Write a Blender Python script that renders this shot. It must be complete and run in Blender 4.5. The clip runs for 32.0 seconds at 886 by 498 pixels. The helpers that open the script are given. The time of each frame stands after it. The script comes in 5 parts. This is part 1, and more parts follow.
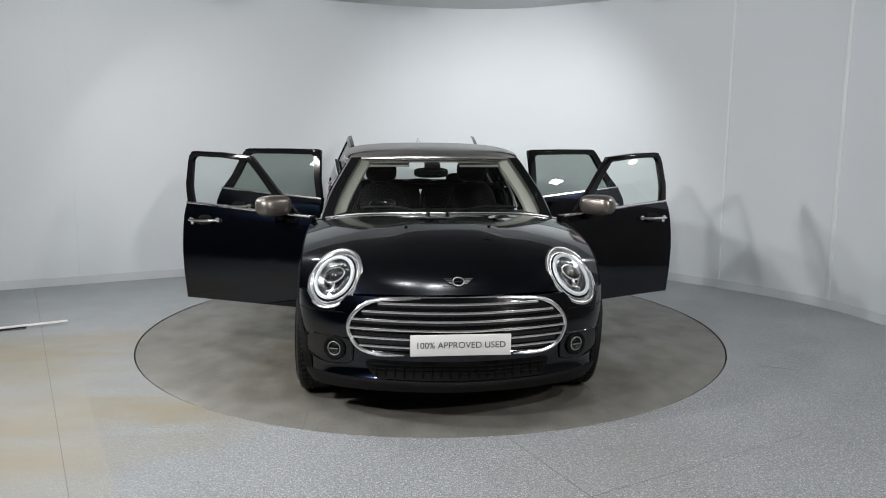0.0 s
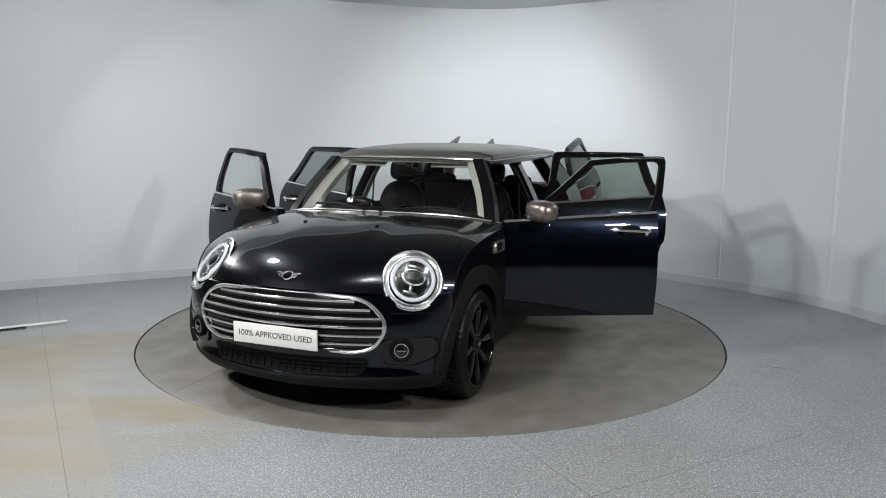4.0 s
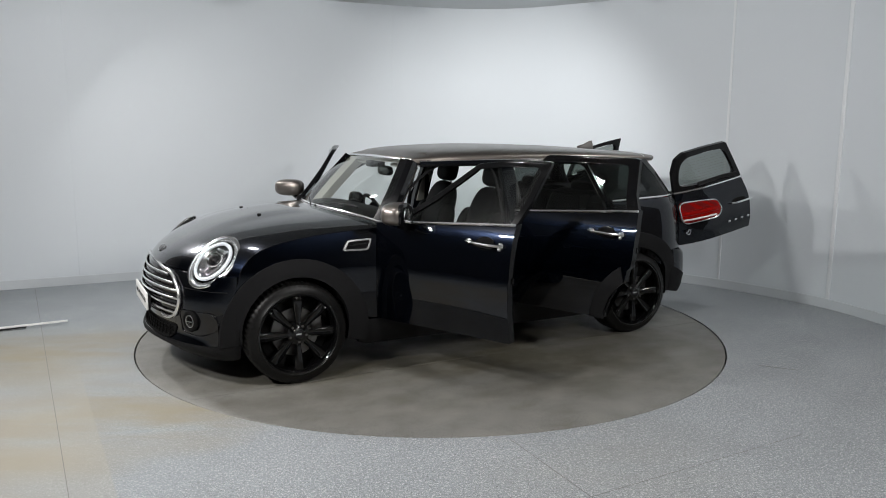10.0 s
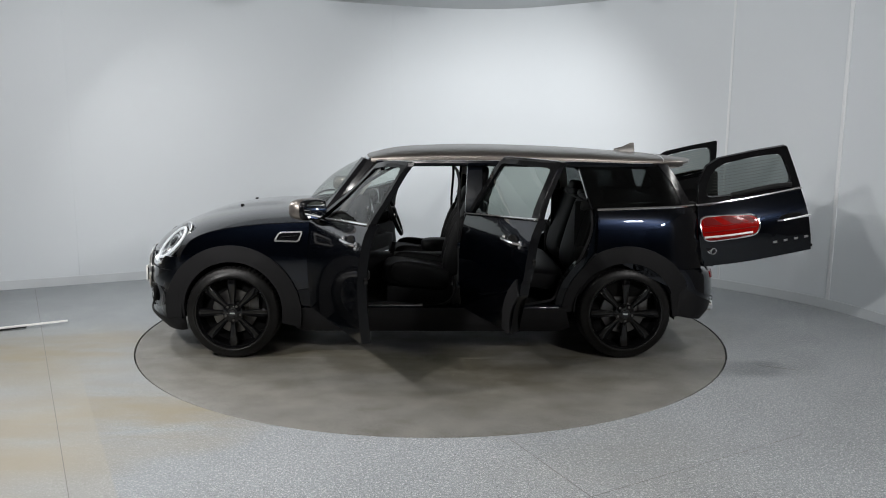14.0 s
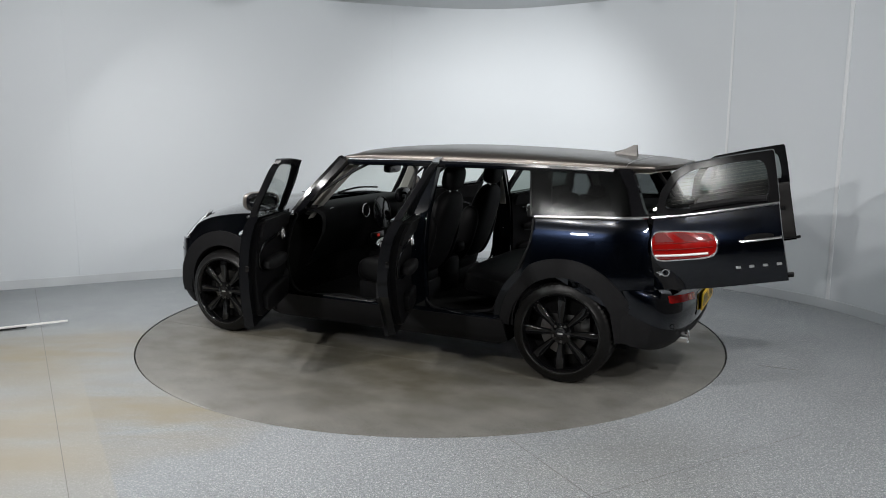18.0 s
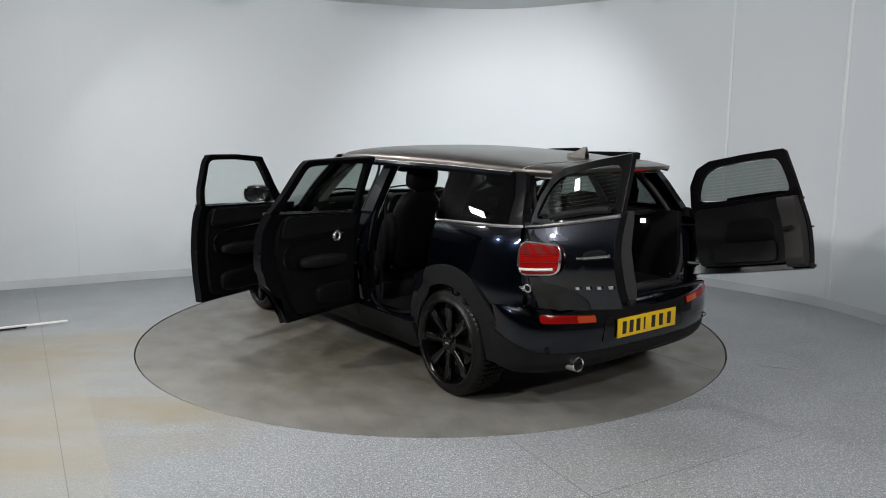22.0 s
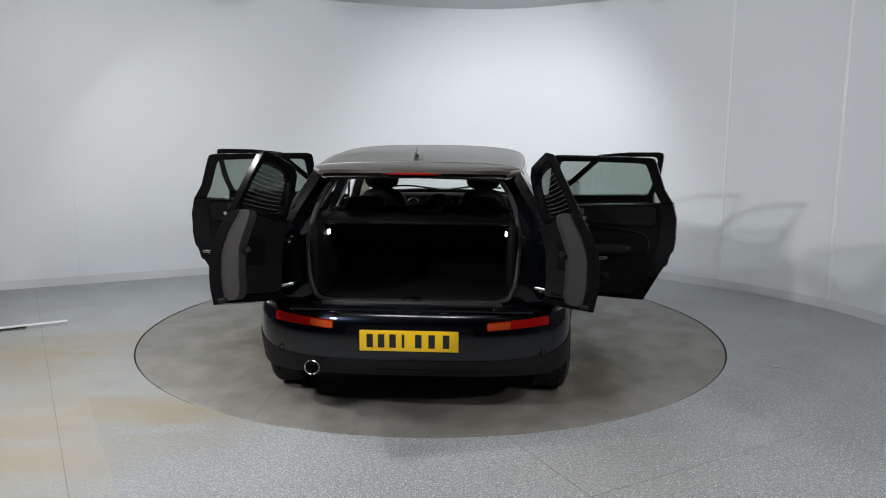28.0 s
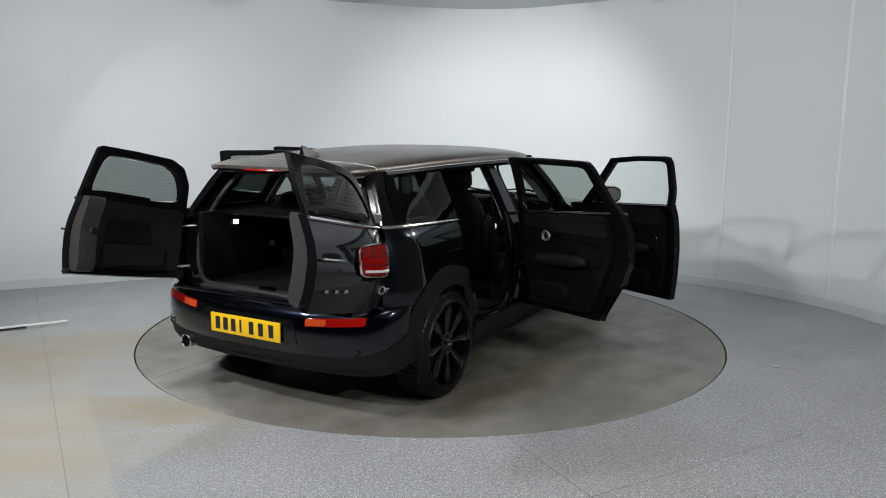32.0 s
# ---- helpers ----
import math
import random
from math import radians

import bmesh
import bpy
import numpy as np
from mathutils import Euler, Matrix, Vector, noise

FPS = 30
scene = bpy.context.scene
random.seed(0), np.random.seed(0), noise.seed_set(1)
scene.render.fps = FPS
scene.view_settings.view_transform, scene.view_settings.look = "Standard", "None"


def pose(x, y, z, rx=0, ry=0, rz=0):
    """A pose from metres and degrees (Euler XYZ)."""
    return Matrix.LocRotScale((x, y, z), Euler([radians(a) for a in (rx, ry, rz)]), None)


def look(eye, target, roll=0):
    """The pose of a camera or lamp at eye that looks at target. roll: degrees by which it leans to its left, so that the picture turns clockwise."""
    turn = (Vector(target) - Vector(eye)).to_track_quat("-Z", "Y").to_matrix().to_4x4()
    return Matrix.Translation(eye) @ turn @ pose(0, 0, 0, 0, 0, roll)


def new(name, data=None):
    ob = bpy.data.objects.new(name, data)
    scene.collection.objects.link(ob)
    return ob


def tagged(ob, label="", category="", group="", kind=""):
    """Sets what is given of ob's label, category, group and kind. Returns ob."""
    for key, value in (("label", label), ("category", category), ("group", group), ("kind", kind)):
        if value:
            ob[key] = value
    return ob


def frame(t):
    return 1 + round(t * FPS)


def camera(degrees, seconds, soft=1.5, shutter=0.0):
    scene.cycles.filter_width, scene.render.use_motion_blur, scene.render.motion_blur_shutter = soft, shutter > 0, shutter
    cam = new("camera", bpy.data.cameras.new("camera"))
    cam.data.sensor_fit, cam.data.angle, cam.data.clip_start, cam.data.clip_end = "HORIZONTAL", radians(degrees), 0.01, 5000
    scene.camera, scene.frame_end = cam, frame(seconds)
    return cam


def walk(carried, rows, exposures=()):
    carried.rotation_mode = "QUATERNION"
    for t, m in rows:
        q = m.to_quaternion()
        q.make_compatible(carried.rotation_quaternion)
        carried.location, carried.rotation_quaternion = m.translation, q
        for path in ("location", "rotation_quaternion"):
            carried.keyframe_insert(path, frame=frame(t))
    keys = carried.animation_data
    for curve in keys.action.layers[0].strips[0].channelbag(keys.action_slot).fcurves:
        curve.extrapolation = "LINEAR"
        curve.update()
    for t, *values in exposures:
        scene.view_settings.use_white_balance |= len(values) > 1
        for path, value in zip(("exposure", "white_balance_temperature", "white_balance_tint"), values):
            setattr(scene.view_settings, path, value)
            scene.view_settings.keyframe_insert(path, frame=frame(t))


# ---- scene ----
# ---- camera: a fixed tripod before the turntable ----
cam = camera(59.84, 32.0, soft=1.0)
EYE = pose(0, -5.953, 1.588, 90 - 9.184, 0, -0.796) @ pose(0, 0, 0, 0, 0, 0.373)
walk(cam, [(0.0, EYE), (32.0, EYE)])

# ---- light ----
world = bpy.data.worlds.new("world")
scene.world = world
world.use_nodes = True
world.node_tree.nodes["Background"].inputs["Color"].default_value = (0.60, 0.64, 0.70, 1)
world.node_tree.nodes["Background"].inputs["Strength"].default_value = 0.02
scene.view_settings.exposure = 0.04


def area_lamp(name, eye, target, size, watts, spread=160, colour=(1.0, 0.978, 0.968)):
    data = bpy.data.lights.new(name, "AREA")
    data.shape, data.size, data.size_y = "RECTANGLE", size[0], size[1]
    data.energy, data.spread, data.color = watts, radians(spread), colour
    ob = new(name, data)
    ob.matrix_world = look(eye, target)
    return ob


LAMPS = [  # eye, target, size, watts, spread
    ((-2.10, -4.5, 2.78), (0.0, 0.5, 0.6), (0.20, 0.14), 68, 170),
    ((-3.05, -2.7, 2.78), (0.0, 0.5, 0.6), (0.20, 0.14), 68, 170),
    ((-3.62, 0.65, 2.80), (-0.2, -0.6, 0.3), (0.20, 0.12), 32, 145),
    ((2.40, -4.2, 2.78), (-0.4, 0.3, 0.4), (0.20, 0.14), 36, 170),
    ((3.20, -5.4, 2.78), (-0.4, 0.3, 0.4), (0.20, 0.14), 36, 170),
    ((3.15, -0.20, 2.80), (0.2, -1.0, 0.0), (0.20, 0.12), 12, 140),
    ((-2.05, -0.43, 2.80), (-0.8, 0.6, 0.0), (0.20, 0.12), 9, 176),
    # floods turned up to the ceiling
    ((-0.52, -2.36, 2.87), (-0.52, -2.36, 3.5), (0.06, 0.04), 62, 170),
    ((0.06, -2.52, 2.87), (0.06, -2.52, 3.5), (0.06, 0.04), 62, 170),
    ((3.12, -1.00, 2.87), (3.12, -1.00, 3.5), (0.07, 0.05), 30, 170),
]
for eye, target, size, watts, spread in LAMPS:
    area_lamp("studio_lamp", eye, target, size, watts, spread)
# wall washer: a soft spot on the curved wall behind the table
SPOT = ((0.72, 0.75, 2.80), (0.85, 3.2, 0.50))
wash = bpy.data.lights.new("wall_washer", "SPOT")
wash.energy, wash.spot_size, wash.spot_blend, wash.shadow_soft_size, wash.color = 150, radians(108), 1.0, 0.08, (1.0, 0.99, 0.985)
new("wall_washer", wash).matrix_world = look(*SPOT)


# ---- materials ----
def rgb(c):
    return (c[0], c[1], c[2], 1.0)


def material(name, colour, rough=0.5, metal=0.0, coat=0.0, noise_scale=0.0, vary=0.15, bump=0.0, bump_scale=200.0, spec=0.5):
    m = bpy.data.materials.new(name)
    m.use_nodes = True
    nt = m.node_tree
    b = nt.nodes["Principled BSDF"]
    b.inputs["Base Color"].default_value = rgb(colour)
    b.inputs["Roughness"].default_value = rough
    b.inputs["Metallic"].default_value = metal
    b.inputs["Coat Weight"].default_value = coat
    b.inputs["Coat Roughness"].default_value = 0.02
    b.inputs["Specular IOR Level"].default_value = spec
    tc = nt.nodes.new("ShaderNodeTexCoord")
    if noise_scale:
        n1 = nt.nodes.new("ShaderNodeTexNoise")
        n1.inputs["Scale"].default_value = noise_scale
        n1.inputs["Detail"].default_value = 6
        nt.links.new(tc.outputs["Object"], n1.inputs["Vector"])
        mix = nt.nodes.new("ShaderNodeMix")
        mix.data_type = "RGBA"
        mix.inputs["A"].default_value = rgb([c * (1 - vary) for c in colour])
        mix.inputs["B"].default_value = rgb([min(1, c * (1 + vary)) for c in colour])
        nt.links.new(n1.outputs["Fac"], mix.inputs["Factor"])
        nt.links.new(mix.outputs["Result"], b.inputs["Base Color"])
    if bump:
        n2 = nt.nodes.new("ShaderNodeTexNoise")
        n2.inputs["Scale"].default_value = bump_scale
        n2.inputs["Detail"].default_value = 3
        nt.links.new(tc.outputs["Object"], n2.inputs["Vector"])
        bp = nt.nodes.new("ShaderNodeBump")
        bp.inputs["Strength"].default_value = bump
        bp.inputs["Distance"].default_value = 0.002
        nt.links.new(n2.outputs["Fac"], bp.inputs["Height"])
        nt.links.new(bp.outputs["Normal"], b.inputs["Normal"])
    return m


def glass(name, tint, gloss=0.07):
    """Thin tinted pane: tinted see-through, with gloss that grows towards grazing angles."""
    m = bpy.data.materials.new(name)
    m.use_nodes = True
    nt = m.node_tree
    nt.nodes.remove(nt.nodes["Principled BSDF"])
    tr = nt.nodes.new("ShaderNodeBsdfTransparent")
    tr.inputs["Color"].default_value = rgb(tint)
    gl = nt.nodes.new("ShaderNodeBsdfGlossy")
    gl.inputs["Roughness"].default_value = 0.015
    lw = nt.nodes.new("ShaderNodeLayerWeight")
    lw.inputs["Blend"].default_value = 0.5
    pw = nt.nodes.new("ShaderNodeMath")
    pw.operation = "POWER"
    pw.inputs[1].default_value = 4.5
    nt.links.new(lw.outputs["Facing"], pw.inputs[0])
    rg = nt.nodes.new("ShaderNodeMapRange")
    rg.inputs["To Min"].default_value, rg.inputs["To Max"].default_value = gloss, 0.95
    nt.links.new(pw.outputs["Value"], rg.inputs["Value"])
    mix = nt.nodes.new("ShaderNodeMixShader")
    nt.links.new(rg.outputs["Result"], mix.inputs["Fac"])
    nt.links.new(tr.outputs["BSDF"], mix.inputs[1])
    nt.links.new(gl.outputs["BSDF"], mix.inputs[2])
    nt.links.new(mix.outputs["Shader"], nt.nodes["Material Output"].inputs["Surface"])
    return m


def glow(name, colour, strength):
    m = material(name, colour, 0.4)
    b = m.node_tree.nodes["Principled BSDF"]
    b.inputs["Emission Color"].default_value = rgb(colour)
    b.inputs["Emission Strength"].default_value = strength
    return m


def floor_material(name, base, speck, stain, stain_at, speck_scale=260.0, rough=0.42, spec=0.25, streaks=0.0, flecks=1.0, sheet_edge=None):
    """Sheet flooring: fine light and dark specks, broad soiling and a warm stain round given spots."""
    m = material(name, base, rough, spec=spec)
    nt = m.node_tree
    b = nt.nodes["Principled BSDF"]
    tc = nt.nodes.new("ShaderNodeTexCoord")

    def tex(scale, detail=4.0):
        n = nt.nodes.new("ShaderNodeTexNoise")
        n.inputs["Scale"].default_value, n.inputs["Detail"].default_value = scale, detail
        nt.links.new(tc.outputs["Object"], n.inputs["Vector"])
        return n.outputs["Fac"]

    def ramp(value, lo, hi, to_lo=0.0, to_hi=1.0):
        r = nt.nodes.new("ShaderNodeMapRange")
        for key, v in (("From Min", lo), ("From Max", hi), ("To Min", to_lo), ("To Max", to_hi)):
            r.inputs[key].default_value = v
        nt.links.new(value, r.inputs["Value"])
        return r.outputs["Result"]

    def blend(fac, a, c):
        x = nt.nodes.new("ShaderNodeMix")
        x.data_type = "RGBA"
        for key, v in (("Factor", fac), ("A", a), ("B", c)):
            if isinstance(v, tuple):
                x.inputs[key].default_value = rgb(v)
            else:
                nt.links.new(v, x.inputs[key])
        return x.outputs["Result"]

    def times(a, c):
        x = nt.nodes.new("ShaderNodeMath")
        x.operation = "MULTIPLY"
        for i, v in enumerate((a, c)):
            if isinstance(v, float):
                x.inputs[i].default_value = v
            else:
                nt.links.new(v, x.inputs[i])
        return x.outputs["Value"]

    fine = tex(speck_scale, 2.0)
    col = blend(ramp(fine, 0.57, 0.64), base, speck)
    col = blend(ramp(tex(speck_scale * 0.8, 2.0), 0.58, 0.66), col, tuple(c * 0.44 for c in base))
    col = blend(ramp(tex(1.1, 6.0), 0.42, 0.68, 0.0, 0.35), col, tuple(c * 0.72 for c in base))
    # coarse mottling and a few bright flecks
    col = blend(ramp(tex(speck_scale * 0.27, 3.0), 0.50, 0.72, 0.0, 0.45), col, tuple(c * 0.66 for c in base))
    col = blend(ramp(tex(speck_scale * 0.33, 2.0), 0.62, 0.70, 0.0, 0.5 * flecks), col, speck)
    col = blend(ramp(tex(speck_scale * 0.55, 2.0), 0.60, 0.66, 0.0, 0.7 * flecks), col, tuple(c * 1.12 for c in speck))
    col = blend(ramp(tex(speck_scale * 0.45, 2.0), 0.60, 0.68, 0.0, 0.6 * flecks), col, tuple(c * 0.4 for c in base))
    mp = nt.nodes.new("ShaderNodeMapping")
    mp.inputs["Rotation"].default_value = (0, 0, radians(-28))
    mp.inputs["Scale"].default_value = (0.55, 1.9, 1.0)
    nt.links.new(tc.outputs["Object"], mp.inputs["Vector"])
    drawn = nt.nodes.new("ShaderNodeTexNoise")
    drawn.inputs["Scale"].default_value, drawn.inputs["Detail"].default_value = 1.7, 8.0
    nt.links.new(mp.outputs["Vector"], drawn.inputs["Vector"])
    patch = ramp(drawn.outputs["Fac"], 0.30, 0.60)
    if flecks:  # worn smooth towards the west
        place = nt.nodes.new("ShaderNodeSeparateXYZ")
        nt.links.new(tc.outputs["Object"], place.inputs["Vector"])
        worn = blend(ramp(tex(2.2, 6.0), 0.35, 0.68, 0.0, 0.35), tuple(c * 1.04 for c in base), tuple(c * 0.84 for c in base))
        col = blend(ramp(place.outputs["X"], -2.0, -0.8, 0.22, 1.0), worn, col)
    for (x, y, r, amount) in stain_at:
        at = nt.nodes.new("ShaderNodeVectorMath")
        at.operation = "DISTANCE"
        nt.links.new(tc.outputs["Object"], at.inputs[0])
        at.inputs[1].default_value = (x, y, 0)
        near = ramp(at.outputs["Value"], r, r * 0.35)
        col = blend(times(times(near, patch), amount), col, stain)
    if sheet_edge:  # an older, paler sheet ends along a straight edge
        (x, y), (dx, dy), amount, tint = sheet_edge
        side = nt.nodes.new("ShaderNodeVectorMath")
        side.operation = "DOT_PRODUCT"
        nt.links.new(tc.outputs["Object"], side.inputs[0])
        side.inputs[1].default_value = (dx, dy, 0)
        off = x * dx + y * dy
        inside = ramp(side.outputs["Value"], off, off + 0.012)
        at = nt.nodes.new("ShaderNodeVectorMath")
        at.operation = "DISTANCE"
        nt.links.new(tc.outputs["Object"], at.inputs[0])
        at.inputs[1].default_value = (x, y, 0)
        col = blend(times(times(inside, ramp(at.outputs["Value"], 1.7, 0.6)), amount), col, tint)
    if streaks:  # scuffs drawn out across the plate
        mp = nt.nodes.new("ShaderNodeMapping")
        mp.inputs["Scale"].default_value = (1.0, 1.3, 1.0)
        mp.inputs["Rotation"].default_value = (0, 0, 0.5)
        nt.links.new(tc.outputs["Object"], mp.inputs["Vector"])
        sn = nt.nodes.new("ShaderNodeTexNoise")
        sn.inputs["Scale"].default_value, sn.inputs["Detail"].default_value = 4.2, 10.0
        nt.links.new(mp.outputs["Vector"], sn.inputs["Vector"])
        col = blend(ramp(sn.outputs["Fac"], 0.46, 0.70, 0.0, streaks), col, tuple(min(1, c * k) for c, k in zip(base, (1.32, 1.31, 1.28))))
        col = blend(ramp(sn.outputs["Fac"], 0.46, 0.28, 0.0, streaks), col, tuple(c * k for c, k in zip(base, (0.60, 0.57, 0.48))))
    nt.links.new(col, b.inputs["Base Color"])
    nt.links.new(ramp(tex(3.0, 5.0), 0.3, 0.7, rough - 0.08, rough + 0.12), b.inputs["Roughness"])
    bp = nt.nodes.new("ShaderNodeBump")
    bp.inputs["Strength"].default_value, bp.inputs["Distance"].default_value = 0.25, 0.001
    nt.links.new(fine, bp.inputs["Height"])
    nt.links.new(bp.outputs["Normal"], b.inputs["Normal"])
    return m


M_WALL = material("wall_paint", (0.655, 0.70, 0.733), 0.62, noise_scale=0.8, vary=0.04, bump=0.08, bump_scale=60)
M_CEIL = material("ceiling_paint", (0.64, 0.66, 0.67), 0.7, noise_scale=1.0, vary=0.04)
M_JOINT = material("worn_joint", (0.15, 0.147, 0.138), 0.7)
M_BACK = material("dark_drape", (0.14, 0.132, 0.124), 0.9, noise_scale=2, vary=0.2)
M_HALL = material("grey_hall_paint", (0.165, 0.168, 0.166), 0.8, noise_scale=1.2, vary=0.10)
M_STRIP = material("cover_strip", (0.76, 0.79, 0.81), 0.4, noise_scale=3, vary=0.05)
M_SKIRT = material("skirting_paint", (0.57, 0.605, 0.63), 0.5, noise_scale=3, vary=0.10)
M_FLOOR = floor_material("safety_floor", (0.275, 0.300, 0.313), (0.60, 0.61, 0.63), (0.270, 0.240, 0.170), [(-2.45, -0.72, 0.85, 0.75), (-3.2, -0.9, 0.9, 0.75), (-2.05, -2.30, 0.8, 0.8), (-2.3, -1.9, 0.7, 0.6), (-1.30, -1.98, 0.50, 0.9), (-1.75, -1.75, 0.6, 0.8), (0.9, -2.6, 0.9, 0.12)], 165.0, 0.60, flecks=1.0, sheet_edge=((-1.63, -2.31), (-0.878, -0.479), 0.35, (0.35, 0.328, 0.27)))
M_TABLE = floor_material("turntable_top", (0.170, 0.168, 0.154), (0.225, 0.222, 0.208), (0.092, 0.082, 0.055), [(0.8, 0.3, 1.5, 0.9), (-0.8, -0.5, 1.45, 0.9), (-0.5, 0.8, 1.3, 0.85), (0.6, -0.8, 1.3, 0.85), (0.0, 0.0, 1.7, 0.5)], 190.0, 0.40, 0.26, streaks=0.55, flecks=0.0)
M_GAP = material("dark_gap", (0.006, 0.006, 0.006), 0.8, spec=0.08)
M_ALU = material("brushed_aluminium", (0.72, 0.72, 0.72), 0.32, 1.0, noise_scale=30, vary=0.08)

M_PAINT = material("navy_metallic_paint", (0.0019, 0.0037, 0.0090), 0.23, 0.9, 1.0, spec=0.2)
M_ROOF = material("bronze_silver_paint", (0.17, 0.153, 0.137), 0.40, 0.85, 0.35, noise_scale=3, vary=0.05)
# the roof's bronze, made lighter for the light that falls on the caps
M_CAP = material("bronze_cap_paint", (0.23, 0.208, 0.19), 0.34, 0.85, 0.5, noise_scale=6, vary=0.05)
M_CLAD = material("grained_black_cladding", (0.0078, 0.0078, 0.0085), 0.58, noise_scale=40, vary=0.15, bump=0.2, bump_scale=900, spec=0.17)
M_PIANO = material("gloss_black_trim", (0.004, 0.004, 0.005), 0.12, 0, 0.4, spec=0.3)
M_FRAME = material("gloss_black_frame", (0.004, 0.004, 0.0045), 0.10, spec=0.28, noise_scale=20, vary=0.1)
M_RIMBLACK = material("gloss_black_edge", (0.004, 0.0042, 0.005), 0.20, spec=0.22, noise_scale=20, vary=0.1)
M_CHROME = material("chrome", (0.92, 0.92, 0.93), 0.16, 1.0)
M_SATIN = material("satin_chrome", (0.78, 0.78, 0.79), 0.32, 1.0)
M_BRIGHT = material("bright_trim", (0.88, 0.88, 0.88), 0.20, 0.9)
M_BLADE = material("dark_chrome", (0.055, 0.053, 0.052), 0.25, 1.0)
M_TYRE = material("tyre_rubber", (0.0050, 0.0049, 0.0048), 0.38, noise_scale=25, vary=0.2, bump=0.1, bump_scale=300, spec=0.22)
M_RIM = material("gloss_black_alloy", (0.003, 0.003, 0.0033), 0.06, 0.0, 0.5, spec=0.22)
M_DISC = material("brake_steel", (0.15, 0.147, 0.143), 0.35, 1.0, noise_scale=60, vary=0.2)
M_CABIN = material("carbon_black_leather", (0.0048, 0.0048, 0.0052), 0.52, noise_scale=30, vary=0.2, bump=0.12, bump_scale=500, spec=0.07)
M_TRIM = material("dark_grey_trim", (0.0075, 0.0075, 0.008), 0.58, noise_scale=20, vary=0.15, bump=0.15, bump_scale=700, spec=0.14)
M_EDGE = material("charcoal_edge_trim", (0.026, 0.025, 0.0245), 0.6, noise_scale=25, vary=0.12, bump=0.15, bump_scale=700, spec=0.22)
M_BOOT = material("black_carpet", (0.005, 0.005, 0.005), 0.95, noise_scale=200, vary=0.4, bump=0.4, bump_scale=900, spec=0.1)
M_LINER = material("pale_headliner", (0.42, 0.41, 0.38), 0.85, noise_scale=60, vary=0.06)
M_SEAL = material("grey_rubber_seal", (0.020, 0.020, 0.020), 0.55, noise_scale=20, vary=0.1, spec=0.3)
M_SHUT = material("door_shut_paint", (0.003, 0.004, 0.006), 0.10, 0.0, 0.3, spec=0.2)
M_GLASS = glass("clear_glass", (0.87, 0.92, 0.89), 0.06)
M_SCREEN = glass("windscreen_glass", (0.87, 0.91, 0.88), 0.045)
M_DARK = glass("privacy_glass", (0.30, 0.32, 0.32), 0.045)
M_LENS = glass("lamp_lens", (0.92, 0.94, 0.95))
M_RED = material("red_lamp_lens", (0.24, 0.004, 0.003), 0.14, 0, 0.12, spec=0.15)
M_AMBER = material("amber_lamp_lens", (0.46, 0.060, 0.012), 0.15, 0, 1.0)
M_WHITE = material("white_plastic", (0.80, 0.80, 0.78), 0.35, noise_scale=5, vary=0.04)
M_DRL = glow("white_light_guide", (0.72, 0.74, 0.77), 0.09)
M_YELLOW = material("yellow_plate", (0.80, 0.50, 0.01), 0.35, noise_scale=8, vary=0.05)
M_INK = material("black_print", (0.01, 0.01, 0.01), 0.4)
M_BULB = glow("courtesy_lamp", (1.0, 0.97, 0.9), 8.0)
M_MIRROR = material("mirror_glass", (0.85, 0.87, 0.88), 0.02, 1.0)
M_REDGLOW = glow("red_button", (0.9, 0.05, 0.03), 0.15)
M_SEAMLINE = material("panel_gap", (0.003, 0.003, 0.004), 0.6, spec=0.1)
M_FIN = material("dark_bronze_fin", (0.10, 0.095, 0.09), 0.35, 0.5, 0.3)
M_REARGLASS = glass("tinted_door_glass", (0.38, 0.43, 0.40), 0.05)
M_TAILGLASS = glass("tinted_tail_glass", (0.30, 0.33, 0.32), 0.05)
M_DEEPRED = material("deep_red_band", (0.12, 0.003, 0.003), 0.35, spec=0.12)
M_GREY = material("bright_reflector", (0.55, 0.55, 0.56), 0.14, 1.0)
M_MESH = material("intake_mesh", (0.003, 0.003, 0.003), 0.5, spec=0.06)
M_WIRE = material("heating_wire", (0.36, 0.34, 0.29), 0.5, 0.5)


# ---- mesh helpers ----
def part(name, bm, mat, parent=None, label="", smooth=True, sharp=38):
    """Link a bmesh as one mesh object under a thing or under a part."""
    bmesh.ops.recalc_face_normals(bm, faces=bm.faces[:])
    me = bpy.data.meshes.new(name)
    bm.to_mesh(me)
    bm.free()
    me.materials.append(mat)
    if smooth:
        me.polygons.foreach_set("use_smooth", [True] * len(me.polygons))
        me.set_sharp_from_angle(angle=radians(sharp))
    ob = new(name, me)
    ob.parent = parent
    if label:
        tagged(ob, label)
    return ob


def soften(ob, width=0.005):
    """Rounded edges that catch the lamps."""
    b = ob.modifiers.new("round", "BEVEL")
    b.width, b.segments, b.limit_method, b.angle_limit, b.harden_normals = width, 3, "ANGLE", radians(40), False
    return ob


def rim(ob, sg, mat, axis=1):
    """Give the shut faces and the inside of a panel their own dull finish."""
    ob.data.materials.append(mat)
    for f in ob.data.polygons:
        if f.normal[axis] * sg < 0.45:
            f.material_index = 1
    return ob


def share(name, ob, m, parent):
    """Another object on the same mesh."""
    o = new(name, ob.data)
    o.parent = parent
    o.matrix_basis = m
    return o


